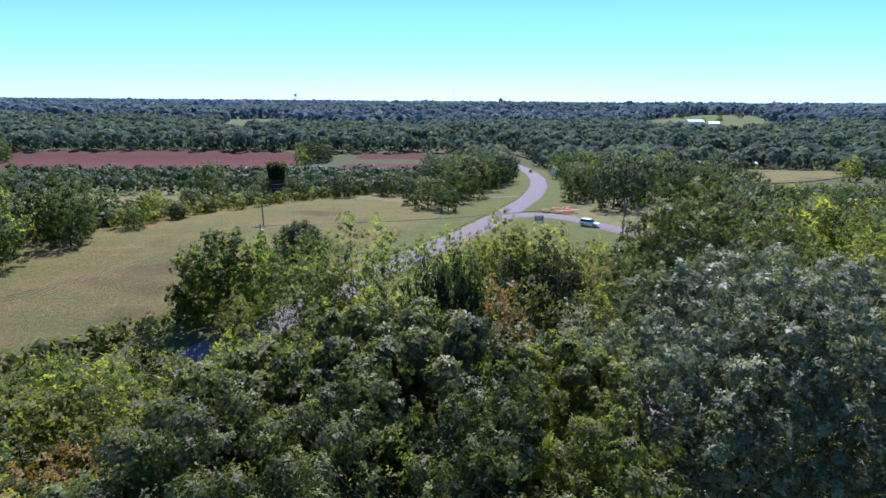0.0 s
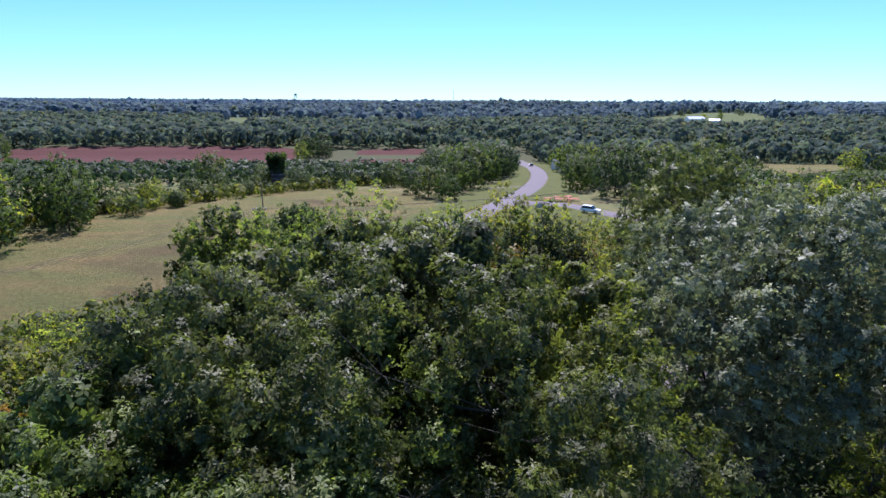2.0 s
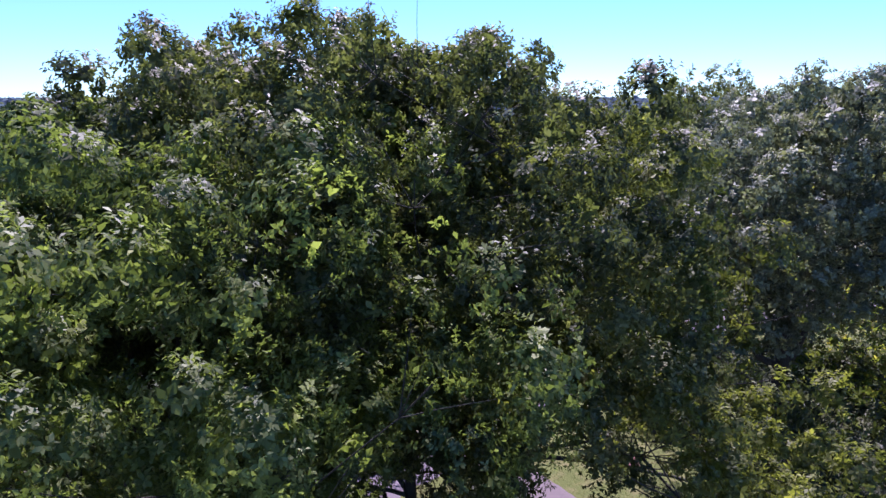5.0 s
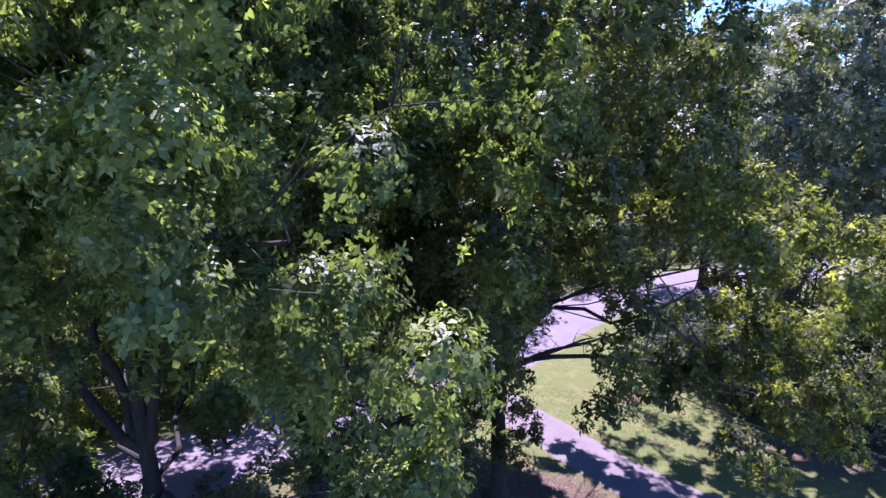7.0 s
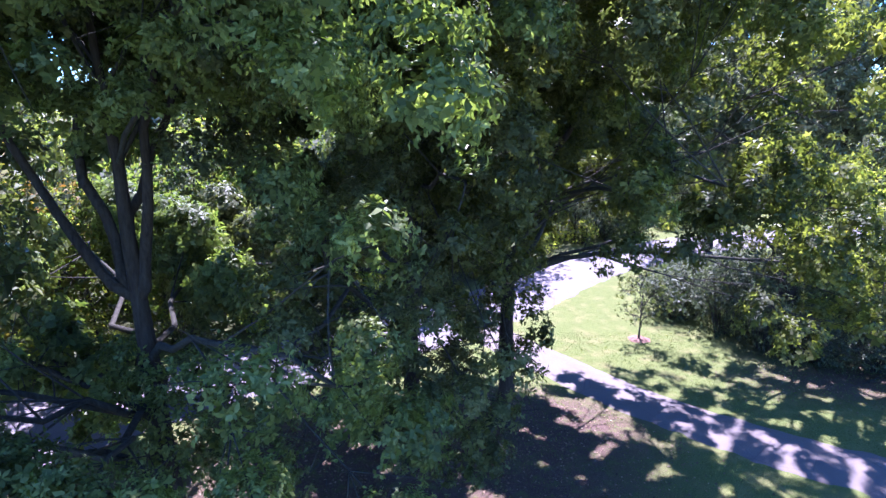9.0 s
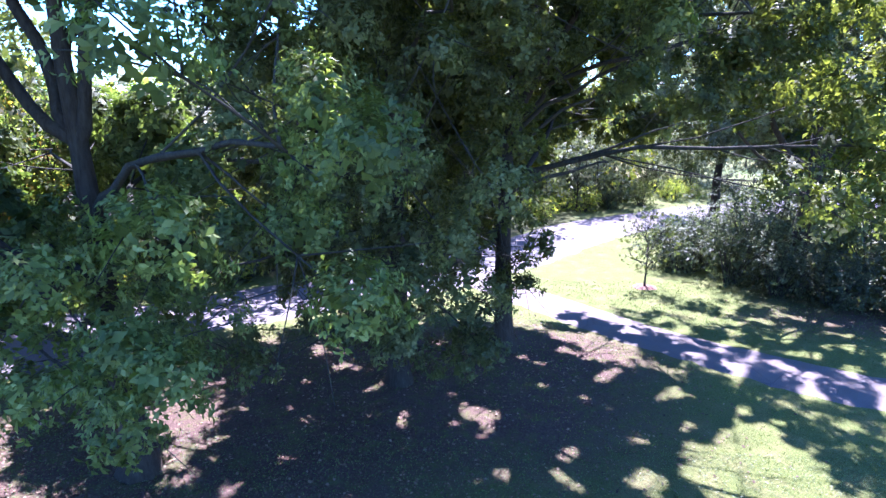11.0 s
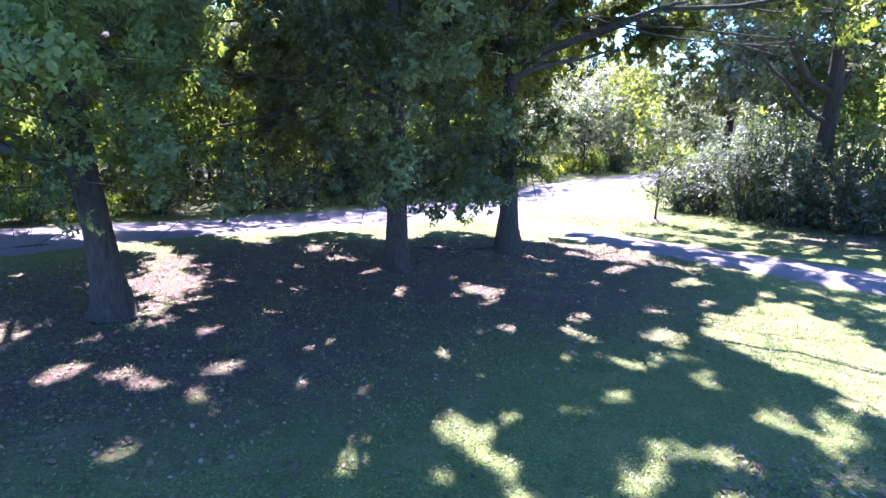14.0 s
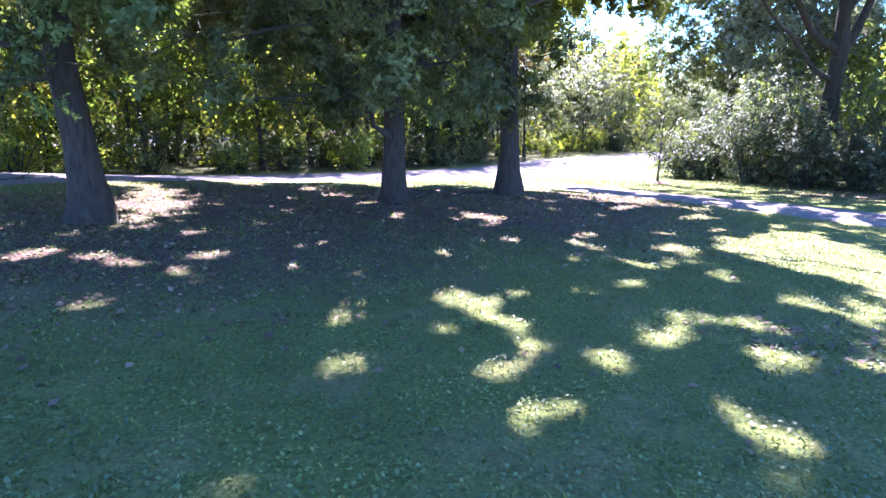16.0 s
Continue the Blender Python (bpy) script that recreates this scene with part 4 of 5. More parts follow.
# ---- sapling and bushes by the drive ----
def bush(name, seed, r, h, leaves, leaf, mat, label, group="", stems=9, category="bush"):
    """A many-stemmed bush of arching shoots."""
    rng = np.random.default_rng(seed)
    thing = tagged(new(name), label, category, group)
    pieces, spots, outs = [], [], []
    for k in range(stems):
        a, out = rng.uniform(0, 2 * np.pi), r * rng.uniform(0.25, 0.95)
        tip = np.array([math.cos(a) * out, math.sin(a) * out, h * rng.uniform(0.55, 1.0) * (1 - 0.35 * out / r)])
        way = wander(rng, (tip[0] * 0.15, tip[1] * 0.15, -0.1), tip, 7, 0.05 * h, 0.10 * h)
        pieces.append(tube(way[[0, 2, 4, 6]], np.linspace(0.035, 0.006, 4), 4))
        for i in range(1, 7):
            n = 5 + i
            c = way[i] + rng.normal(size=(n, 3)) * 0.14 * r
            c[:, 2] = np.maximum(c[:, 2], 0.05)
            spots.append(c), outs.append(unit(c - np.array([0, 0, h * 0.25]) + rng.normal(size=(n, 3)) * 0.2))
    v, f = merge(pieces)
    part("stem", mesh_np(name + "_stem", v, f, BARK_THIN, True), BARK_THIN, thing)
    spots, outs = np.concatenate(spots), np.concatenate(outs)
    pick = rng.integers(0, len(spots), leaves // 6)
    c = spots[pick] + rng.normal(size=(len(pick), 3)) * 0.13 * r
    c[:, 2] = np.maximum(c[:, 2], 0.04)
    v, f = rosettes(rng, c, unit(outs[pick] + np.array([0, 0, 0.4])), leaf, 0.42, 6)
    v[:, 2] = np.maximum(v[:, 2], 0.0)
    part("foliage", mesh_np(name + "_foliage", v, f, mat), mat, thing)
    return thing


place(grow_tree("sapling", 61, 4.2, 1.0, 1.2, 0.05, 30, 2000, 0.12, LEAF_OAK, "slender young tree in a mulched circle on the lawn", "sapling", clump_r=0.42, limbs=7, bark=BARK_THIN), 10.55, 28.9)
NEAR_BUSH = place(bush("bush", 70, 2.4, 3.4, 6000, 0.13, LEAF_BUSH, "tall grey-green bush with pale stems beside the drive", "roadside bushes", 22), 13.6, 33.6, 1.0)
SILVER_BUSH = place(bush("bush", 71, 2.4, 3.4, 1400, 0.27, LEAF_BUSH, "tall grey-green bush with pale stems beside the drive", "roadside bushes", 22), 14.2, 32.6, 1.0)
GREEN_BUSH = place(bush("bush", 73, 2.2, 3.2, 1300, 0.25, LEAF_BRIGHT, "sunlit yellow-green bush at the wood's edge", "roadside bushes", 16), 9, 56)
DARK_BUSH = place(bush("bush", 75, 2.3, 2.8, 1300, 0.25, LEAF_OAK, "dense dark green bush under the trees", "roadside bushes", 18), 19, 26.6)
rng = np.random.default_rng(81)
for x, y, s in ((15.6, 30.2, 1.1), (16.6, 27.6, 1.05), (18.2, 25.6, 1.0), (17.6, 30.6, 1.5), (16.0, 34.5, 1.3), (20.5, 24.6, 1.1), (18.6, 33, 1.6), (22.5, 23.4, 1.0), (21, 27, 1.5)):
    copy_at(NEAR_BUSH if rng.random() < 0.8 else DARK_BUSH, x, y, s, rng.uniform(0, 360), rng.uniform(0.7, 1.5))


# ---- wood behind the park road ----
def wood_variants():
    """A few trees of each kind, to be repeated."""
    made = {}
    def add(key, *args, **kw):
        made.setdefault(key, []).append(grow_tree(*args, **kw))
    for i in range(3):
        add("wood", "woodland_tree", 101 + i, 15.0, 1.2, 3.7, 0.15, 58, 4800, 0.31, LEAF_MID, "slim woodland tree with green leaves", "tree", "wood behind the road", clump_r=1.15, wide=0.62, limbs=7, detail=False, per=6, heart=0.12)
    for i in range(2):
        add("pale", "woodland_tree", 107 + i, 11.0, 0.8, 3.0, 0.11, 42, 3400, 0.30, LEAF_SILVER, "thin woodland tree with pale silvery leaves", "tree", "wood behind the road", clump_r=0.95, wide=0.55, limbs=7, detail=False, per=6)
    for i in range(2):
        add("yellow", "woodland_tree", 111 + i, 12.0, 0.9, 3.5, 0.13, 52, 4400, 0.30, LEAF_YELLOW, "woodland tree with yellowing leaves", "tree", "wood behind the road", clump_r=1.1, wide=0.62, limbs=7, detail=False, per=6, heart=0.12)
    add("orange", "woodland_tree", 117, 13.0, 3.0, 3.2, 0.15, 48, 4200, 0.31, LEAF_ORANGE, "woodland tree turning orange", "tree", "wood behind the road", clump_r=1.1, wide=0.62, limbs=7, detail=False, per=6)
    add("cedar", "cedar_tree", 121, 11.0, 0.6, 2.0, 0.14, 60, 3000, 0.32, LEAF_CEDAR, "dark narrow cedar among the trees", "tree", "wood behind the road", clump_r=0.8, wide=0.6, limbs=6, detail=False, per=6)
    for i in range(2):
        add("round", "field_tree", 131 + i, 11.0, 0.2, 5.4, 0.22, 120, 13000, 0.36, LEAF_MID if i == 0 else LEAF_DARK, "rounded tree with dense leaves down to the grass", "tree", "trees along the fields", clump_r=1.25, skirt=True, heart=0.4, wide=0.7, limbs=7, detail=False, per=6)
    for i in range(3):
        add("valley", "valley_tree", 141 + i, 13.0, 0.0, 4.8, 0.22, 70, 1500, 0.74, (LEAF_VALLEY, LEAF_DARK, LEAF_MID)[i], ("broad valley tree with green leaves", "broad valley tree with dark green leaves", "broad valley tree with light green leaves")[i], "tree", "valley trees", clump_r=1.45, skirt=True, wide=0.72, limbs=1, detail=False, per=5, sides=4, heart=0.5)
    add("wispy", "wispy_tree", 151, 17.5, 1.0, 5.0, 0.2, 120, 13000, 0.34, LEAF_MID, "tall thin-leaved olive green tree", "tree", "wood behind the road", clump_r=1.3, limbs=12, detail=False, per=6)
    return made


VARIANTS = wood_variants()
USED = set()


def plant(key, x, y, scale=1.0, tall=1.0, pick=None):
    """A tree of a kind: the first of each variant stands itself, the rest are copies."""
    kinds = VARIANTS[key]
    i = int(rng.integers(0, len(kinds)) if pick is None else pick)
    if key == "valley" and pick is None:
        i = int(rng.choice(3, p=[0.42, 0.44, 0.14]))
    ob = kinds[i]
    if ob.name not in USED:
        USED.add(ob.name)
        return place(ob, x, y, scale, rng.uniform(0, 360), tall)
    return copy_at(ob, x, y, scale, rng.uniform(0, 360), tall)


# trees that stand out
plant("round", -28.8, 74, 1.08, 1.0, 0)
plant("round", -26.2, 103, 0.75, 0.95, 1)
plant("wispy", -9.5, 57.5)
plant("wispy", -14.5, 60, 0.85)
plant("round", 0.4, 47, 0.62, 2.3, 1)
plant("orange", 4.4, 47.5, 1.0, 1.08)
plant("orange", -6.5, 43.5, 0.75, 0.95)
plant("yellow", -23.5, 62, 0.65)
plant("cedar", 12.2, 64, 1.15, 1.15)
plant("cedar", 9.0, 66, 0.9, 1.2)
plant("cedar", 15.5, 66, 1.0, 1.1)
plant("cedar", -12.5, 46, 0.9, 1.1)
plant("cedar", -27, 50, 0.9, 1.0)
plant("yellow", 7.8, 70, 1.1, 1.15)
for x, y, h in ((27, 31, 0.8), (31, 36, 0.85), (26, 38, 0.75), (35, 42, 0.9), (29, 44, 0.8), (36, 33, 0.8), (33, 28, 0.75)):
    plant("wood", x, y, h, 0.9)
    copy_at(DARK_BUSH, x - 2.2, y - 1.8, 1.3, 40 * x, 0.9)
    copy_at(DARK_BUSH, x + 1.6, y - 2.6, 1.2, 70 * x, 0.8)
for x, y, h in ((-21, 19.5, 0.8), (-17.2, 24, 0.75), (-13.6, 27.4, 0.68), (-9.4, 31, 0.9), (-5.2, 34.8, 0.9), (-0.6, 38.8, 0.85)):
    plant("wood", x, y, h, 0.95)
for x, y, h in ((-17.6, 21.6, 0.8), (-15.0, 24.4, 0.6), (-10.2, 29.0, 0.7), (-5.2, 33.4, 0.65)):
    copy_at(GREEN_BUSH, x, y, h, 50 * x, 0.8)
plant("wood", -24.3, 36.5, 0.85, 0.90, 1)
plant("wood", -29, 38, 0.75, 0.92, 2)
plant("wood", -15.5, 40.5, 0.85, 0.95, 0)
rng = np.random.default_rng(91)


def clear(x, y, gap):
    """Whether a place keeps its distance from the roads."""
    for line, half in ((HILL_ROAD, 4.0), (DRIVE, 2.6), (VALLEY_ROAD, 5.5), (SIDE_ROAD, 5.0)):
        p = np.array(line, float)
        for a, b in zip(p[:-1], p[1:]):
            t = np.clip(((np.array((x, y)) - a) @ (b - a)) / ((b - a) @ (b - a)), 0, 1)
            if np.linalg.norm(np.array((x, y)) - a - t * (b - a)) < half + gap:
                return False
    return True


for key, x, y, s in (("wood", 1, 72, 0.92), ("yellow", 5, 76, 0.95), ("wood", 9, 70, 0.95), ("cedar", 3.5, 66, 1.1), ("pale", -2, 64, 0.9), ("wood", -7, 70, 0.8), ("wood", 14, 73, 0.95), ("yellow", 18, 68, 1.0), ("cedar", 6.5, 60, 1.1), ("wood", -3, 78, 0.75)):
    if clear(x, y, -1.5):
        plant(key, x, y, s, 1.0)
# belt of wood between the two roads
spots = []
for tries in range(2600):
    x, y = rng.uniform(-48, 34), rng.uniform(20, 80)
    if y > 62 + 0.25 * x + 6 * math.sin(x * 0.3) and x < 4 or y > 78 or x > 22 and y < 62:
        continue
    if y < 50 and rng.random() < 0.4 or y < 30 + 0.95 * x or y < 22 - 0.6 * x - 16 or not clear(x, y, 1.6) or any(math.hypot(x - a, y - b) < 3.5 for a, b in spots):
        continue
    if inside(MEADOW_FIELD, np.array([x]), np.array([y]))[0] or math.hypot(x - 24.2, y - 54) < 8 or math.hypot(x - 16.5, y - 37.5) < 5:
        continue
    spots.append((x, y))
    if len(spots) >= 100:
        break
for x, y in spots:
    key = rng.choice(["wood", "wood", "wood", "yellow", "cedar", "wood", "orange"], p=[0.2, 0.2, 0.15, 0.22, 0.1, 0.08, 0.05])
    if x > -5 and y < 72 and rng.random() < 0.7:
        key = "pale"
    s, fall = rng.uniform(0.72, 1.0), (0.45 if x < -0.45 * y else 0.42 if x < -0.22 * y else 0.30 if x < -0.02 * y else 0.235)
    # the wood is lower down the slope and to the west
    s = min(s, (30 - fall * y - ground_z(x, y)) / 15.5)
    if s > 0.3:
        plant(key, x, y, s, rng.uniform(0.85, 1.0))
# undergrowth along the far side of the park road
mid, side = curve_points(HILL_ROAD, 3.4)
for (x, y), (a, b) in zip(mid, side):
    if -46 < x < 34:
        for depth in (4.7, 7.0, 10.5, 15.0):
            d = depth + rng.uniform(-0.3, 1.0)
            px, py = x + a * d + rng.uniform(-0.8, 0.8), y + b * d
            copy_at(rng.choice(np.array([GREEN_BUSH, DARK_BUSH, GREEN_BUSH, SILVER_BUSH] if depth < 8 else [DARK_BUSH, DARK_BUSH, SILVER_BUSH, GREEN_BUSH], object)), px, py, rng.uniform(0.45, 0.85) * (1.0 if depth < 12 else 1.5), rng.uniform(0, 360), rng.uniform(0.8, 1.3))

# ---- valley trees ----
def scatter(n, x0, x1, y0, y1, gap, tests, seed):
    r = np.random.default_rng(seed)
    x, y = r.uniform(x0, x1, n), r.uniform(y0, y1, n)
    ok = np.ones(n, bool)
    for t in tests:
        ok &= t(x, y)
    kept, cells = [], {}
    for px, py in zip(x[ok].tolist(), y[ok].tolist()):
        cx, cy = int(px // gap), int(py // gap)
        if any((px - a) ** 2 + (py - b) ** 2 < gap * gap for i in (-1, 0, 1) for j in (-1, 0, 1) for a, b in cells.get((cx + i, cy + j), ())):
            continue
        cells.setdefault((cx, cy), []).append((px, py))
        kept.append((px, py))
    return kept


FIELDS = [RED_LEFT, RED_RIGHT, MEADOW_FIELD, PASTURE_LEFT, YARD, PASTURE_RIGHT, RED_FAR, VERGE_IN, VERGE_LEFT, VERGE_RIGHT]


def off_fields(x, y):
    ok = np.ones(np.shape(x), bool)
    for p in FIELDS:
        ok &= ~inside(p, x, y)
    # nothing tall close before the far pastures
    for p in (PASTURE_LEFT, YARD, PASTURE_RIGHT, RED_FAR):
        for k in (1.06,):
            ok &= ~inside(p, x * k, y * k)
    return ok


def in_view(x, y):
    return np.abs(x) < 0.82 * y + 12


def off_valley_road(x, y):
    mid, _ = curve_points(VALLEY_ROAD, 12)
    ok = np.ones(np.shape(x), bool)
    for a, b in mid:
        ok &= np.hypot(x - a, y - b) > 13
    return ok


def off_red_view(x, y):
    """The low ground this side of the red crop carries no tall trees."""
    return ~((x < 8) & (y < 450) & (x > -0.74 * y - 40))


HEDGE_TREES = [(-98, 405, 1.0), (-92, 418, 1.1), (-100, 432, 1.0), (-88, 436, 1.1), (-84, 420, 1.0), (-306, 402, 1.1), (-318, 420, 1.2), (-330, 436, 1.2), (-82, 100, 1.1), (-88, 108, 1.2), (-94, 116, 1.2), (-78, 118, 0.9), (-84, 127, 1.1), (-90, 136, 1.15), (-74, 136, 0.5), (-98, 128, 1.2), (-70, 150, 0.42), (-78, 152, 0.5), (-66, 163, 0.4), (-88, 150, 0.7), (-60, 178, 0.4), (-52, 190, 0.4), (-76, 190, 0.95), (-44, 205, 0.4), (-34, 200, 0.8), (-61, 197, 0.72), (-50, 201, 0.66), (-30, 212, 0.4), (-18, 205, 0.8), (-14, 222, 0.5), (-6, 196, 0.6), (-10, 180, 0.5)]
ROADSIDE_TREES = [(-4, 214, 0.9), (2, 165, 0.7), (-4, 172, 0.9), (4, 184, 1.0), (10, 200, 1.2), (16, 222, 1.2), (8, 228, 1.1), (22, 240, 1.2), (14, 252, 1.2), (26, 262, 1.1), (6, 250, 1.1), (-2, 240, 1.0), (30, 290, 1.0), (22, 300, 1.1), (34, 330, 1.0), (28, 345, 1.0)]
JUNCTION_TREES = [(52, 172, 1.35), (45, 190, 0.95), (49, 200, 1.0), (60, 180, 1.1), (66, 192, 1.1), (58, 205, 1.0), (72, 180, 0.9), (78, 190, 1.0), (84, 182, 1.0), (92, 190, 1.1), (100, 184, 0.9), (106, 195, 1.1), (114, 190, 0.9), (122, 196, 1.0), (70, 210, 1.0), (88, 215, 1.0)]
EASTERN_TREES = [(46, 118, 0.7), (52, 124, 0.8), (56, 112, 0.9), (62, 118, 1.0), (70, 128, 0.9), (64, 105, 1.0), (48, 104, 0.7), (78, 118, 1.0), (84, 134, 1.0), (92, 122, 0.9), (60, 92, 0.9), (70, 96, 1.0), (80, 104, 1.0), (46, 88, 0.9), (54, 80, 0.9), (64, 82, 1.0), (76, 88, 1.0), (44, 72, 0.9), (54, 66, 1.0), (90, 100, 1.0), (100, 112, 1.0), (110, 128, 1.0), (100, 140, 1.0), (120, 145, 1.0)]


def below_sight(x, y, s, top):
    """How much a tree is kept down where the eastern pasture shows over it."""
    if 0.54 < x / y < 0.85 and 90 < y < 262:
        return max(0.2, min(1.0, (30.5 - 0.144 * y - ground_z(x, y)) / (top * s)))
    return 1.0


HEDGE = [(-112, 92), (-96, 112), (-84, 132), (-70, 156), (-52, 184), (-34, 204), (-14, 212), (4, 206)]
line, away = curve_points(HEDGE, 4.0)
for (x, y), (a, b) in zip(line, away):
    for k in range(2):
        d = rng.uniform(-1, 24)
        s = rng.uniform(0.3, 0.55) if k else rng.uniform(0.24, 0.4)
        plant("valley", x + a * d + rng.uniform(-2, 2), y + b * d, s * (0.9 if d < 6 else 1.05), rng.uniform(0.7, 1.0))
for x, y, s in HEDGE_TREES + ROADSIDE_TREES + JUNCTION_TREES + EASTERN_TREES:
    if y < 135 and x > 0:
        plant("wood" if rng.random() < 0.75 else "yellow", x, y, s * 0.9, below_sight(x, y, s, 14.0) * rng.uniform(0.8, 0.92))
    else:
        plant("round" if rng.random() < 0.03 else "valley", x, y, s * 0.95, below_sight(x, y, s, 13.5) * rng.uniform(0.8, 1.05))
for x, y in scatter(400, 50, 150, 92, 176, 8.5, [lambda x, y: (x / y > 0.52) & (x / y < 0.85), off_fields], 205)[:46]:
    s = rng.uniform(0.75, 1.0)
    plant("valley", x, y, s, below_sight(x, y, s, 13.5))
for x, y in scatter(900, -140, 200, 200, 330, 11, [off_fields, in_view, off_valley_road, lambda x, y: x > -6], 201)[:80]:
    if y > 256 or not 0.54 < x / y < 0.85:
        plant("valley", x, y, rng.uniform(0.75, 1.1), rng.uniform(0.8, 1.05))
# single trees on the far pasture
for x, y in scatter(160, 240, 540, 650, 1120, 34, [lambda x, y: inside(YARD, x, y)], 207)[:12]:
    plant("valley", x, y, rng.uniform(0.55, 0.9), 0.9)


# ---- woods that reach to the horizon ----
def woods(name, spots, clumps, leaf, low, high, mat, label, seed):
    """Many far crowns in one mesh: each a heap of leaf tufts."""
    r = np.random.default_rng(seed)
    p = np.array(spots)
    n = len(p)
    rad = r.uniform(low, high, n)
    k = np.repeat(np.arange(n), clumps)
    v = unit(r.normal(size=(n * clumps, 3)) + np.array([0, -0.15, 0.35]))
    q = r.uniform(0.75, 1.0, n * clumps)[:, None]
    base = np.stack([p[:, 0], p[:, 1], land(p[:, 0], p[:, 1]) + rad * 0.95], 1)
    spot = base[k] + v * rad[k][:, None] * q * np.array([1.0, 1.0, 0.95])
    d = unit(np.cross(v, r.normal(size=v.shape)))
    side = unit(np.cross(v, d) + v * r.normal(size=(len(v), 1)) * 0.4)
    ln = (leaf * rad[k] * r.uniform(0.7, 1.4, len(k)))[:, None]
    verts = np.stack([spot - d * ln, spot + side * ln * 0.8 + v * ln * 0.35, spot + d * ln, spot - side * ln * 0.8 + v * ln * 0.1], 1).reshape(-1, 3)
    verts, bent = rounded(verts, unit(v + np.array([0, 0, 0.2])), 0.55)
    return tagged(new(name, mesh_np(name, verts, np.arange(len(verts)).reshape(-1, 4), mat, True, bent)), label, "woods", "", "stuff")


thicket = scatter(4000, -250, -10, 205, 300, 5.0, [off_fields, in_view, off_valley_road], 203)
woods("hedgerow_thicket", thicket, 50, 0.24, 1.8, 3.4, LEAF_VALLEY, "tangled green bushes between meadow and red field", 307)
line, away = curve_points(HEDGE, 2.2)
r = np.random.default_rng(219)
low_spots = [(x + a * d, y + b * d) for (x, y), (a, b) in zip(line, away) for d in r.uniform(-3.5, 8, 3)]
line, away = curve_points([(-100, 58), (-60, 50), (-46, 64), (-34, 82), (-24, 100)], 2.0)
low_spots += [(x + a * d + 1.5, y + b * d - 1.5) for (x, y), (a, b) in zip(line, away) for d in r.uniform(-1.5, 1.5, 2)]
woods("hedgerow_bushes", low_spots, 44, 0.24, 0.9, 2.1, LEAF_YELLOW, "low yellow-green bushes along the meadow's edge", 309)
near_spots = scatter(26000, -640, 720, 300, 760, 8.5, [off_fields, in_view, off_valley_road, off_red_view], 211)
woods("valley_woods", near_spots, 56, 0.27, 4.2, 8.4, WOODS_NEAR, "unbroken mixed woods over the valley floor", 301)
mid_spots = scatter(30000, -1400, 1500, 740, 1700, 13, [off_fields, in_view], 213)
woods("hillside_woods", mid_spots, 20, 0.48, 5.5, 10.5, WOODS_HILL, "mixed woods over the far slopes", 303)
far_spots = scatter(26000, -3900, 3900, 1650, 4500, 30, [off_fields, in_view], 217)
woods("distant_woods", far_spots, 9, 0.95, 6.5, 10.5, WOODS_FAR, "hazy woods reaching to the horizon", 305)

# ---- lawn: clover, grass and fallen leaves ----
def small_leaves(name, n, x0, x1, y0, y1, size, mat, label, seed, lift, flatness, keep=None, width=0.7):
    r = np.random.default_rng(seed)
    x, y = r.uniform(x0, x1, n), y0 + (y1 - y0) * r.uniform(0, 1, n) ** 1.35
    if keep is not None:
        ok = keep(x, y, r)
        x, y = x[ok], y[ok]
    n = len(x)
    c = np.stack([x, y, land(x, y) + r.uniform(0.2, 1.0, n) * lift], 1)
    a = r.uniform(0, 2 * np.pi, n)
    d = unit(np.stack([np.cos(a), np.sin(a), r.normal(size=n) * flatness], 1))
    side = unit(np.cross(d, unit(np.stack([r.normal(size=n) * flatness, r.normal(size=n) * flatness, np.ones(n)], 1))))
    ln = (size * r.uniform(0.6, 1.4, n))[:, None]
    up = np.cross(side, d)
    v = np.stack([c - d * ln * 0.5, c + side * ln * width * 0.5 + up * ln * 0.12, c + d * ln * 0.5, c - side * ln * width * 0.5 + up * ln * 0.12], 1).reshape(-1, 3)
    v[:, 2] = np.maximum(v[:, 2], land(v[:, 0], v[:, 1]) + 0.004)
    return tagged(new(name, mesh_np(name, v, np.arange(len(v)).reshape(-1, 4), mat)), label, "ground cover", "", "stuff")


def grass_blades(name, n, x0, x1, y0, y1, height, mat, label, seed, keep=None):
    """Short blades, each one narrow triangle pair, leaning every way."""
    r = np.random.default_rng(seed)
    x, y = r.uniform(x0, x1, n), y0 + (y1 - y0) * r.uniform(0, 1, n) ** 1.3
    if keep is not None:
        ok = keep(x, y, r)
        x, y = x[ok], y[ok]
    n = len(x)
    base = np.stack([x, y, land(x, y) - 0.01], 1)
    a = r.uniform(0, 2 * np.pi, n)
    side = np.stack([np.cos(a), np.sin(a), np.zeros(n)], 1)
    lean = np.stack([r.normal(size=n), r.normal(size=n), np.zeros(n)], 1) * 0.5
    h = (height * r.uniform(0.5, 1.4, n))[:, None]
    tip = base + (lean + np.array([0, 0, 1.0])) * h
    mid = (base + tip) / 2 + np.array([0, 0, 1.0]) * h * 0.1
    w = 0.007 + 0.00045 * y[:, None]
    v = np.stack([base, mid + side * w, tip, mid - side * w], 1).reshape(-1, 3)
    return tagged(new(name, mesh_np(name, v, np.arange(len(v)).reshape(-1, 4), mat)), label, "grass", "", "stuff")


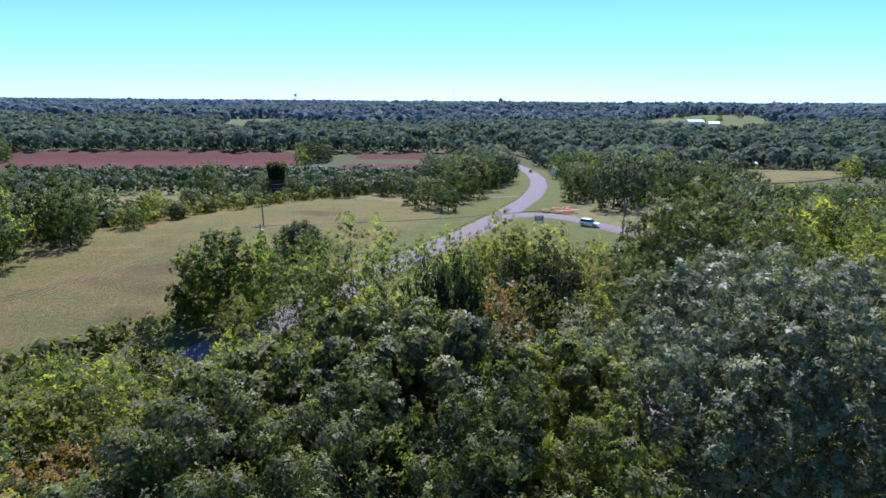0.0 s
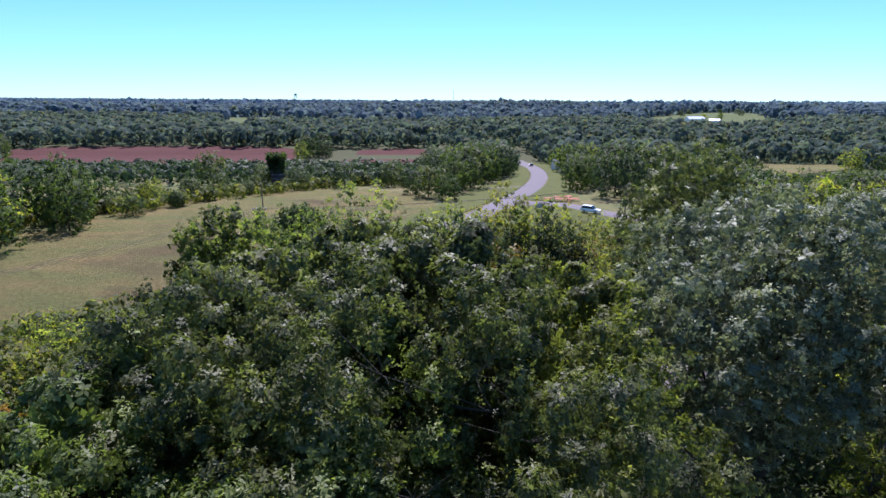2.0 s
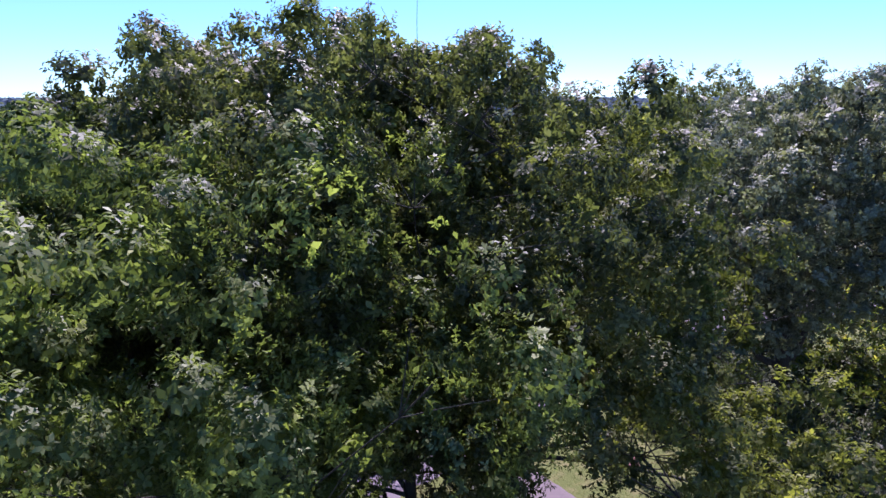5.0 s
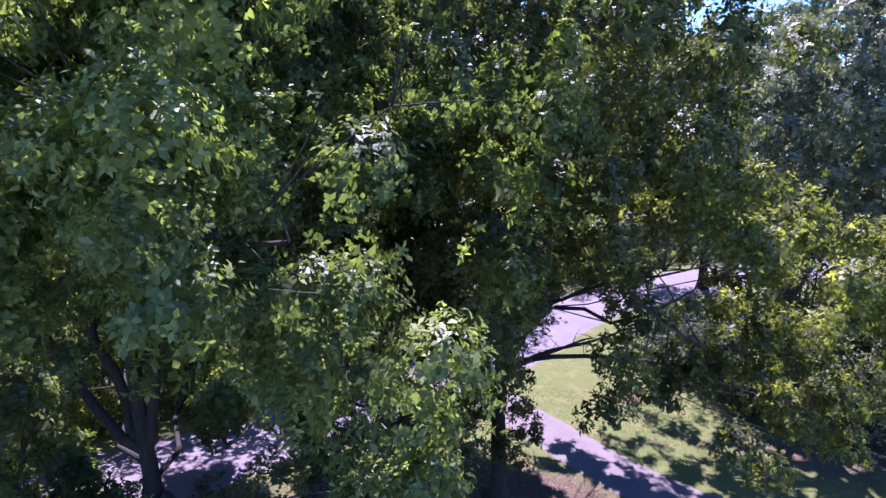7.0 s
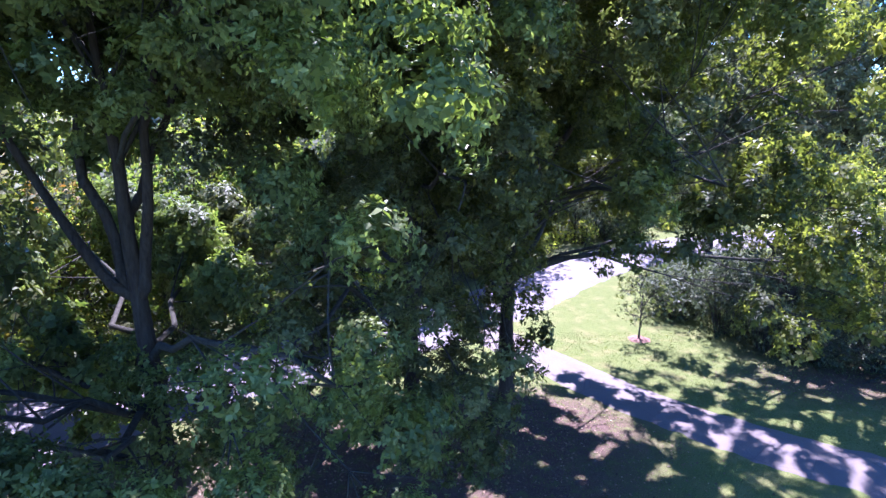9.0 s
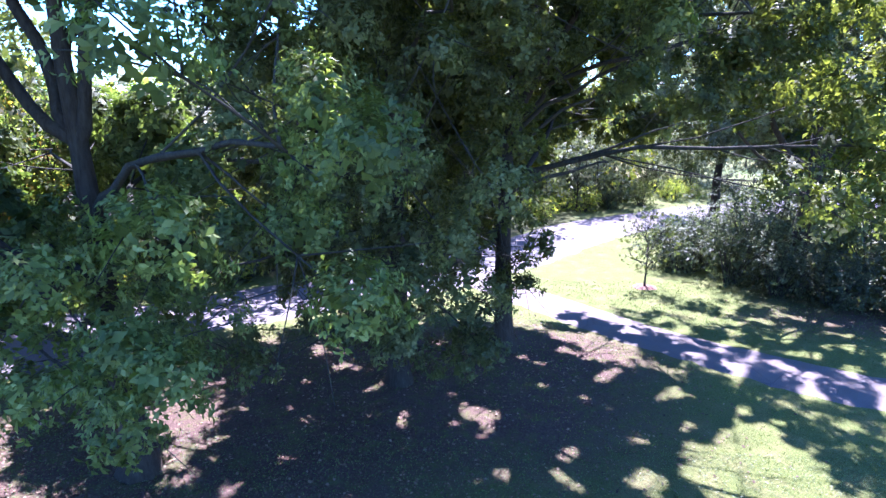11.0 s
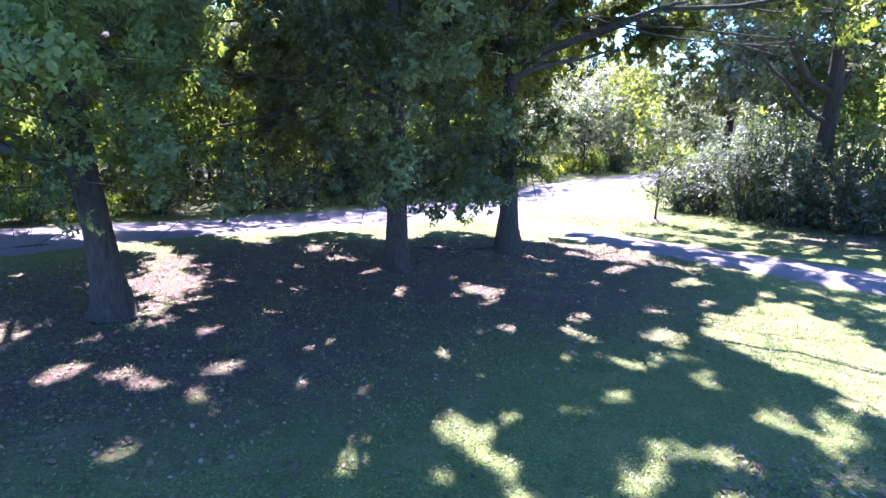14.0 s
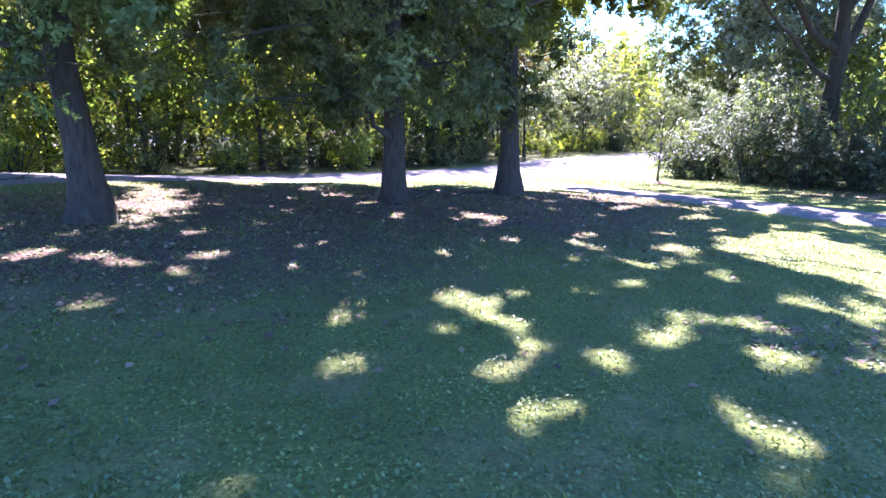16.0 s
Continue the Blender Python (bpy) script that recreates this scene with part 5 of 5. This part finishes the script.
def off_road(x, y, r=None):
    ok = np.ones(len(x), bool)
    for line, half in ((HILL_ROAD, 3.6), (DRIVE, 1.8)):
        mid, _ = curve_points(line, 0.8)
        for a, b in mid:
            ok &= (x - a) ** 2 + (y - b) ** 2 > half * half
    return ok


def under_oaks(x, y, r):
    near = np.zeros(len(x))
    for (a, b), rad in zip(MAIN_OAKS, (7.5, 8.5, 7.0)):
        near = np.maximum(near, 1 - smooth(rad * 0.3, rad, np.hypot((x - a) * 0.8, y - b + 0.5)))
    near = np.maximum(near, 1 - smooth(0.5, 2.0, np.hypot(x - 4.6, (y - 6.6) * 1.5)))
    near = np.maximum(near, 0.8 * (1 - smooth(1.5, 4, np.hypot((x - 20) * 0.4, y - 23.5))))
    return (r.uniform(0, 1, len(x)) < near + 0.015) & off_road(x, y)


small_leaves("lawn_clover", 62000, -10, 11, 3.2, 13, 0.034, CLOVER, "low green clover growing through the lawn", 401, 0.045, 0.35, lambda x, y, r: off_road(x, y))
grass_blades("lawn_grass", 62000, -22, 24, 3.2, 30, 0.055, LEAF_LAWN, "short shaded lawn grass", 403, off_road)
small_leaves("leaf_litter", 50000, -20, 24, 4, 29, 0.085, DRY_LEAF, "fallen brown oak leaves lying on the lawn", 405, 0.03, 0.3, under_oaks)
rng = np.random.default_rng(407)


def ring_of_mulch():
    """A low heap of chips round the young tree."""
    bm = bmesh.new()
    bmesh.ops.create_cone(bm, cap_ends=True, segments=28, radius1=0.62, radius2=0.28, depth=0.12)
    for v in bm.verts:
        v.co += Vector((rng.normal() * 0.03, rng.normal() * 0.03, rng.normal() * 0.012 + 0.05))
    ob = tagged(new("mulch_ring", bm_mesh("mulch_ring", bm, MULCH)), "low ring of reddish wood mulch round the sapling", "mulch")
    ob.matrix_basis = pose(10.55, 28.9, ground_z(10.55, 28.9))


ring_of_mulch()


def fallen_branch(x, y, turn, n, seed):
    r = np.random.default_rng(seed)
    pieces = [tube(wander(r, (-n / 2, 0, 0.04), (n / 2, 0.2, 0.07), 8, 0.04), np.linspace(0.035, 0.012, 8), 6)]
    for k in range(5):
        s = np.array([r.uniform(-n / 2, n / 2), 0, 0.05])
        pieces.append(tube(wander(r, s, s + np.array([r.uniform(0.1, 0.5), r.normal() * 0.4, r.uniform(0.0, 0.2)]), 4, 0.03), np.linspace(0.014, 0.005, 4), 5))
    v, f = merge(pieces)
    ob = tagged(new("fallen_branch", mesh_np("fallen_branch", v, f, BARK_THIN, True)), "dead fallen branch lying on leaf litter", "branch", "fallen branches")
    ob.matrix_basis = pose(x, y, ground_z(x, y), 0, 0, turn)


for k, (x, y, a, n) in enumerate(((-12.2, 16.4, 15, 1.6), (-0.2, 19.0, 160, 1.5), (0.6, 18.2, 30, 1.1), (0.2, 19.9, 95, 1.3), (-0.6, 17.3, 70, 0.9), (1.3, 19.2, 10, 1.2), (19.5, 23.4, 20, 1.8))):
    fallen_branch(x, y, a, n, 500 + k)


# ---- poles and wires ----
def utility_pole(x, y, height, arm, turn, label, boxes=False):
    """A timber pole with a cross-arm, braces and insulators."""
    thing = tagged(new("utility_pole"), label, "utility pole", "power line")
    thing.matrix_basis = pose(x, y, ground_z(x, y), 0, 0, turn)
    v, f = tube([(0, 0, -0.6), (0, 0, height * 0.5), (0.04, 0, height)], [0.17, 0.145, 0.11], 12)
    part("post", mesh_np("pole_post", v, f, WOOD_POLE, True), WOOD_POLE, thing)
    if arm:
        part("crossarm", boxed(-arm / 2, arm / 2, -0.16, -0.05, height - 0.55, height - 0.42, bevel=0.01), WOOD_POLE, thing)
        for s in (-1, 1):
            bm = boxed(-0.02, 0.02, -0.19, -0.165, -0.5, 0.5)
            bmesh.ops.transform(bm, matrix=pose(s * arm * 0.18, 0, height - 0.85, 0, s * 38, 0), verts=bm.verts)
            part("brace", bm, STEEL, thing)
    for px in ([-arm * 0.46, -arm * 0.2, arm * 0.46] if arm else []) + [0]:
        bm = bmesh.new()
        for k, (rad, z) in enumerate(((0.05, 0.0), (0.085, 0.07), (0.06, 0.11), (0.08, 0.16), (0.04, 0.22))):
            bmesh.ops.create_cone(bm, cap_ends=True, segments=10, radius1=rad, radius2=rad * 0.8, depth=0.07, matrix=pose(px, -0.1 if px else 0, height - 0.38 + z if px else height + z))
        part("insulator", bm, CERAMIC, thing, "white ceramic insulator")
    if boxes:
        bm = bmesh.new()
        bmesh.ops.create_cone(bm, cap_ends=True, segments=16, radius1=0.24, radius2=0.24, depth=0.75, matrix=pose(0.35, 0, height - 1.4))
        part("transformer", bm, STEEL, thing, "grey steel transformer can")
    return thing


def wire(a, b, sag, label="sagging black power cable"):
    t = np.linspace(0, 1, 26)[:, None]
    p = np.array(a) * (1 - t) + np.array(b) * t
    p[:, 2] -= 4 * sag * (t * (1 - t))[:, 0]
    v, f = tube(p, np.full(len(p), 0.022), 5)
    tagged(new("power_cable", mesh_np("power_cable", v, f, WIRE, True)), label, "cable", "power line")


utility_pole(-33.6, 104.5, 7.6, 2.4, 12, "weathered wooden power pole with cross-arm in the meadow", True)
utility_pole(-44.4, 141, 7.4, 0, 0, "plain weathered wooden pole farther along the meadow")
utility_pole(-64, 42, 8.0, 2.4, 12, "wooden power pole beyond the roadside trees")
utility_pole(41.5, 128.5, 8.5, 2.0, 80, "wooden power pole beside the side road")
for dx in (-1.1, 1.1, 0.0):
    wire((-64 + dx, 42, ground_z(-64, 42) + 7.8), (-33.6 + dx, 104.4, ground_z(-33.6, 104.5) + 7.35), 1.3)
    wire((-33.6 + dx, 104.4, ground_z(-33.6, 104.5) + 7.35), (41.5, 128.5 + dx, ground_z(41.5, 128.5) + 8.2), 1.0)
stump = tagged(new("fence_post", mesh_np("fence_post", *tube([(0, 0, -0.2), (0, 0, 0.8), (0.02, 0, 1.7)], [0.16, 0.15, 0.14], 10), WOOD_POLE, True)), "short dark timber post near the power pole", "post")
stump.matrix_basis = pose(-34.4, 105.5, ground_z(-34.4, 105.5))


# ---- vehicles ----
def car(x, y, turn, paint, label, tall=1.75, length=4.9):
    """A sport utility car: shaped body, glasshouse, four wheels, lamps."""
    thing = tagged(new("car"), label, "car")
    thing.matrix_basis = pose(x, y, ground_z(x, y) + 0.30, 0, 0, turn)
    def loft(sections, name, mat, lab=""):
        bm = bmesh.new()
        rows = []
        for px, half, z0, z1 in sections:
            rows.append([bm.verts.new((px, s * half * k, z)) for s, k, z in ((-1, 0.92, z0), (-1, 1.0, z0 + (z1 - z0) * 0.5), (-1, 0.9, z1), (1, 0.9, z1), (1, 1.0, z0 + (z1 - z0) * 0.5), (1, 0.92, z0))])
        for a, c in zip(rows[:-1], rows[1:]):
            for i in range(6):
                bm.faces.new((a[i], a[(i + 1) % 6], c[(i + 1) % 6], c[i]))
        bm.faces.new(rows[0][::-1]), bm.faces.new(rows[-1])
        bmesh.ops.recalc_face_normals(bm, faces=bm.faces)
        return part(name, bm, mat, thing, lab)
    h = length / 2
    loft([(-h, 0.82, 0.45, 0.95), (-h + 0.15, 0.92, 0.30, 1.02), (-0.6, 0.95, 0.25, 1.05), (1.0, 0.94, 0.25, 1.02), (h - 0.3, 0.9, 0.28, 0.90), (h, 0.78, 0.42, 0.75)], "body", paint)
    loft([(-h + 0.2, 0.80, 1.0, 1.10), (-h + 0.55, 0.78, 1.0, tall - 0.10), (0.2, 0.77, 1.0, tall - 0.08), (1.15, 0.82, 1.0, 1.06)], "windows", DARK_GLASS, "dark tinted car windows")
    loft([(-h + 0.45, 0.74, tall - 0.11, tall - 0.04), (-0.6, 0.76, tall - 0.11, tall), (0.3, 0.73, tall - 0.11, tall - 0.04)], "roof", paint)
    for sx in (-1, 1):
        for sy in (-1, 1):
            bm = bmesh.new()
            bmesh.ops.create_cone(bm, cap_ends=True, segments=18, radius1=0.35, radius2=0.35, depth=0.24, matrix=pose(sx * h * 0.6, sy * 0.86, 0.35, 90))
            bmesh.ops.bevel(bm, geom=[e for e in bm.edges if len(e.link_faces) == 2 and e.calc_face_angle() > 1], offset=0.03, segments=2, affect="EDGES")
            tyre = part("wheel", bm, RUBBER, thing)
            bm = bmesh.new()
            bmesh.ops.create_cone(bm, cap_ends=True, segments=14, radius1=0.21, radius2=0.19, depth=0.05, matrix=pose(sx * h * 0.6, sy * 0.975, 0.35, 90))
            part("rim", bm, CHROME, tyre)
        part("headlight", boxed(h - 0.10, h + 0.01, sx * 0.62 - 0.14, sx * 0.62 + 0.14, 0.62, 0.74, bevel=0.02), CERAMIC, thing, "clear headlight")
        part("tail_light", boxed(-h - 0.01, -h + 0.08, sx * 0.70 - 0.09, sx * 0.70 + 0.09, 0.7, 0.95, bevel=0.02), RED_LAMP, thing, "red tail light")
    return thing


car(36.9, 140.5, -38, WHITE_CAR, "white sport utility car on the side road")
car(50.3, 326, 78, GREY_CAR, "grey car far along the valley road", 1.6, 4.7)


# ---- picnic ground by the junction ----
def picnic_table(x, y, turn):
    thing = tagged(new("picnic_table"), "orange painted picnic table with attached benches", "picnic table", "picnic tables")
    thing.matrix_basis = pose(x, y, ground_z(x, y) + 0.2, 0, 0, turn)
    for k in range(4):
        part("top_board", boxed(-1.2, 1.2, -0.4 + k * 0.205, -0.4 + k * 0.205 + 0.19, 0.72, 0.77, bevel=0.01), ORANGE, thing)
    for s in (-1, 1):
        part("bench_board", boxed(-1.2, 1.2, s * 0.75 - 0.15, s * 0.75 + 0.15, 0.42, 0.47, bevel=0.01), ORANGE, thing)
        part("bearer", boxed(s * 0.8 - 0.03, s * 0.8 + 0.03, -0.85, 0.85, 0.34, 0.42), WOOD_POLE, thing)
        for q in (-1, 1):
            bm = boxed(-0.03, 0.03, -0.05, 0.05, -0.45, 0.45)
            bmesh.ops.transform(bm, matrix=pose(s * 0.8, q * 0.45, 0.36, q * 28), verts=bm.verts)
            part("leg", bm, WOOD_POLE, thing)


for x, y, a in ((30.2, 163.5, 5), (33.2, 161.8, -8), (35.5, 161.0, 10), (36.4, 165.5, 0), (33.8, 167.2, 4), (38.2, 163.0, -12), (37.2, 168.5, 8)):
    picnic_table(x, y, a)


def notice_board(x, y):
    thing = tagged(new("notice_board"), "grey framed park notice board on two posts", "notice board")
    thing.matrix_basis = pose(x, y, ground_z(x, y) + 0.12, 0, 0, -8)
    part("panel", boxed(-1.0, 1.0, -0.06, 0.06, 0.35, 1.6, bevel=0.015), GREY_BOARD, thing)
    for s in (-1, 1):
        part("post", boxed(s * 1.06 - 0.07, s * 1.06 + 0.07, -0.08, 0.08, -0.3, 1.8, bevel=0.01), BROWN_BOARD, thing)
    part("cap", boxed(-1.2, 1.2, -0.14, 0.14, 1.8, 1.88, bevel=0.02), BROWN_BOARD, thing)
    for k in range(3):
        part("text_bar", boxed(-0.7, 0.7 - 0.2 * k, -0.075, -0.0605, 1.3 - 0.28 * k, 1.4 - 0.28 * k), WHITE, thing)


notice_board(25.3, 146.4)


# ---- farm buildings ----
def farmhouse(name, x, y, w, d, h, roof_h, turn, wall, roof, label, windows=3, door=True):
    """A gabled building with overhanging roof, windows with frames, and a door."""
    thing = tagged(new(name), label, "building", "farm buildings")
    thing.matrix_basis = pose(x, y, ground_z(x, y) + 0.3, 0, 0, turn)
    bm = boxed(-w / 2, w / 2, -d / 2, d / 2, -2, h)
    for s in (-1, 1):
        a = [bm.verts.new(p) for p in ((s * w / 2, -d / 2, h), (s * w / 2, d / 2, h), (s * w / 2, 0, h + roof_h))]
        bm.faces.new(a if s > 0 else a[::-1])
    part("wall", bm, wall, thing)
    ang = math.degrees(math.atan2(roof_h, d / 2))
    slope = math.hypot(d / 2, roof_h) + 0.5
    for s in (-1, 1):
        bm = boxed(-w / 2 - 0.5, w / 2 + 0.5, -slope / 2, slope / 2, 0, 0.14)
        bmesh.ops.transform(bm, matrix=pose(0, s * (d / 4 + 0.18), h + roof_h / 2 - 0.12, -s * ang), verts=bm.verts)
        part("roof", bm, roof, thing)
    for k in range(windows):
        px = -w / 2 + w * (k + 0.7) / (windows + 0.4)
        frame_ob = part("window", boxed(px - 0.65, px + 0.65, -d / 2 - 0.06, -d / 2 + 0.02, 0.9, 2.1), WHITE, thing)
        part("pane", boxed(px - 0.55, px + 0.55, -d / 2 - 0.09, -d / 2 - 0.062, 1.0, 2.0), PANE, frame_ob)
    if door:
        part("door", boxed(w / 2 - 2.0, w / 2 - 1.0, -d / 2 - 0.08, -d / 2 + 0.02, 0.0, 2.1), BROWN_BOARD, thing)


farmhouse("barn", 352, 822, 24, 12, 5.0, 3.0, 8, WHITE, ROOF_METAL, "white metal barn with a pale roof in a pasture", 2)
farmhouse("house", 372, 806, 13, 9, 3.4, 2.4, -20, WHITE, ROOF_METAL, "white farmhouse with a pale roof beside the barn", 3)
farmhouse("house", 247, 702, 15, 9, 3.2, 2.2, 4, WHITE, ROOF_METAL, "long white house with pale roof among trees", 4)
farmhouse("shed", 277, 792, 9, 6, 2.8, 1.6, 0, WHITE, ROOF_METAL, "small white shed among far trees", 1)
farmhouse("house", 246, 860, 10, 7, 3.0, 2.0, 12, WHITE, ROOF_DARK, "small white house far off in the woods", 2)
farmhouse("shed", 185, 402, 16, 6, 2.6, 1.1, 3, GREY_BOARD, ROOF_METAL, "long low grey shed behind the field trees", 3)
farmhouse("shed", 208, 396, 12, 6, 2.6, 1.1, -4, GREY_BOARD, ROOF_METAL, "low grey shed with a pale roof", 2)
farmhouse("house", 62, 300, 9, 6, 3.0, 1.8, 10, WHITE, ROOF_DARK, "white cottage half hidden by the valley trees", 2)


# ---- landmarks on the skyline ----
def water_tower(x, y, height, bulb):
    thing = tagged(new("water_tower"), "far water tower standing over distant woods", "water tower")
    z = ground_z(x, y)
    thing.matrix_basis = pose(x, y, z)
    bm = bmesh.new()
    bmesh.ops.create_uvsphere(bm, u_segments=16, v_segments=10, radius=bulb, matrix=Matrix.Translation((0, 0, height - bulb * 0.7)) @ Matrix.Diagonal((1, 1, 0.7, 1)))
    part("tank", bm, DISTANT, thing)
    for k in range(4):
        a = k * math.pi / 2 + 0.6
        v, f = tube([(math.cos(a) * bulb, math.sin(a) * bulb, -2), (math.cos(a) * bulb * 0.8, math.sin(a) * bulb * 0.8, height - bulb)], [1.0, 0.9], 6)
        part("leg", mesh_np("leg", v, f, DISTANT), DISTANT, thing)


water_tower(-955, 3900, 62, 9)
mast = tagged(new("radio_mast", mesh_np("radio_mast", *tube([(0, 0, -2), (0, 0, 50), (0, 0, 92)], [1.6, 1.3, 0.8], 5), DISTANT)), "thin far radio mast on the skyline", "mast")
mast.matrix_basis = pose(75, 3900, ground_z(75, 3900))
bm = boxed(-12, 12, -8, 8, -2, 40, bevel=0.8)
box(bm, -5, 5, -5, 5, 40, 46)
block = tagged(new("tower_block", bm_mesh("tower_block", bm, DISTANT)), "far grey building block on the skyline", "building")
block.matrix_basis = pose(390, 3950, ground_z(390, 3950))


def far_hill(x, y, half, deep, height, flat, seed, label):
    """A low wooded hill near the horizon, its haze painted as a flat blue."""
    r = np.random.default_rng(seed)
    n, m = 60, 8
    u, w = np.meshgrid(np.linspace(-1, 1, n), np.linspace(-1, 1, m), indexing="ij")
    shape = np.clip((1 - np.abs(u) ** flat), 0, 1) * (1 - w**2)
    bumps = np.convolve(r.normal(size=n + 4), np.ones(5) / 5, "valid")[:, None] * 0.10
    z = height * shape * (1 + bumps) + ground_z(x, y) - 3
    v = np.stack([x + u * half, y + w * deep, z], -1).reshape(-1, 3)
    i, j = np.meshgrid(np.arange(n - 1), np.arange(m - 1), indexing="ij")
    i, j = i.ravel(), j.ravel()
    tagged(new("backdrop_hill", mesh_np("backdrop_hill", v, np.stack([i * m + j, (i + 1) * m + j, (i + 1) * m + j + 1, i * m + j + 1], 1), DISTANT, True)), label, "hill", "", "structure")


far_hill(2900, 3900, 620, 200, 36, 6, 1, "flat-topped hill on the horizon, tinted blue with haze")
far_hill(-1950, 3900, 420, 200, 26, 2, 2, "low wooded rise on the horizon")
far_hill(-820, 3950, 300, 150, 26, 2, 3, "low wooded rise under the water tower")
far_hill(30, 3980, 150, 120, 26, 2, 4, "small wooded knoll on the horizon")
far_hill(-2900, 3900, 700, 200, 20, 3, 5, "long low ridge on the horizon")


# ---- overgrown silo at the meadow's far side ----
def old_silo(x, y, r0, height):
    thing = tagged(new("silo"), "dark disused silo overgrown with vines", "silo")
    thing.matrix_basis = pose(x, y, ground_z(x, y))
    v, f = tube([(0, 0, -0.5)] + [(0, 0, h) for h in np.linspace(0, height, 9)] + [(0, 0, height + 0.01)], [r0] * 10 + [r0 * 0.9], 22)
    part("wall", mesh_np("silo_wall", v, f, SILO, True), SILO, thing)
    for h in np.linspace(1, height - 0.6, 8):
        v, f = tube([(0, 0, h - 0.05), (0, 0, h + 0.05)], [r0 + 0.05, r0 + 0.05], 22)
        part("hoop", mesh_np("silo_hoop", v, f, STEEL, True), STEEL, thing)
    r = np.random.default_rng(9)
    a, h = r.uniform(0, 2 * np.pi, 700), height * (1 - r.uniform(0, 1, 700) ** 2 * 0.45) + r.normal(size=700) * 0.5
    rad = r0 + r.uniform(0.0, 0.9, 700) * np.where(h > height - 1, 1.1, 0.5)
    c = np.stack([np.cos(a) * rad, np.sin(a) * rad, h], 1)
    v, f = leaf_quads(r, c, unit(c - np.array([0, 0, height * 0.7])), 0.8, 0.6, 3, 0.9)
    part("vines", mesh_np("silo_vines", v, f, LEAF_DARK), LEAF_DARK, thing)


old_silo(-56, 196, 2.0, 11)
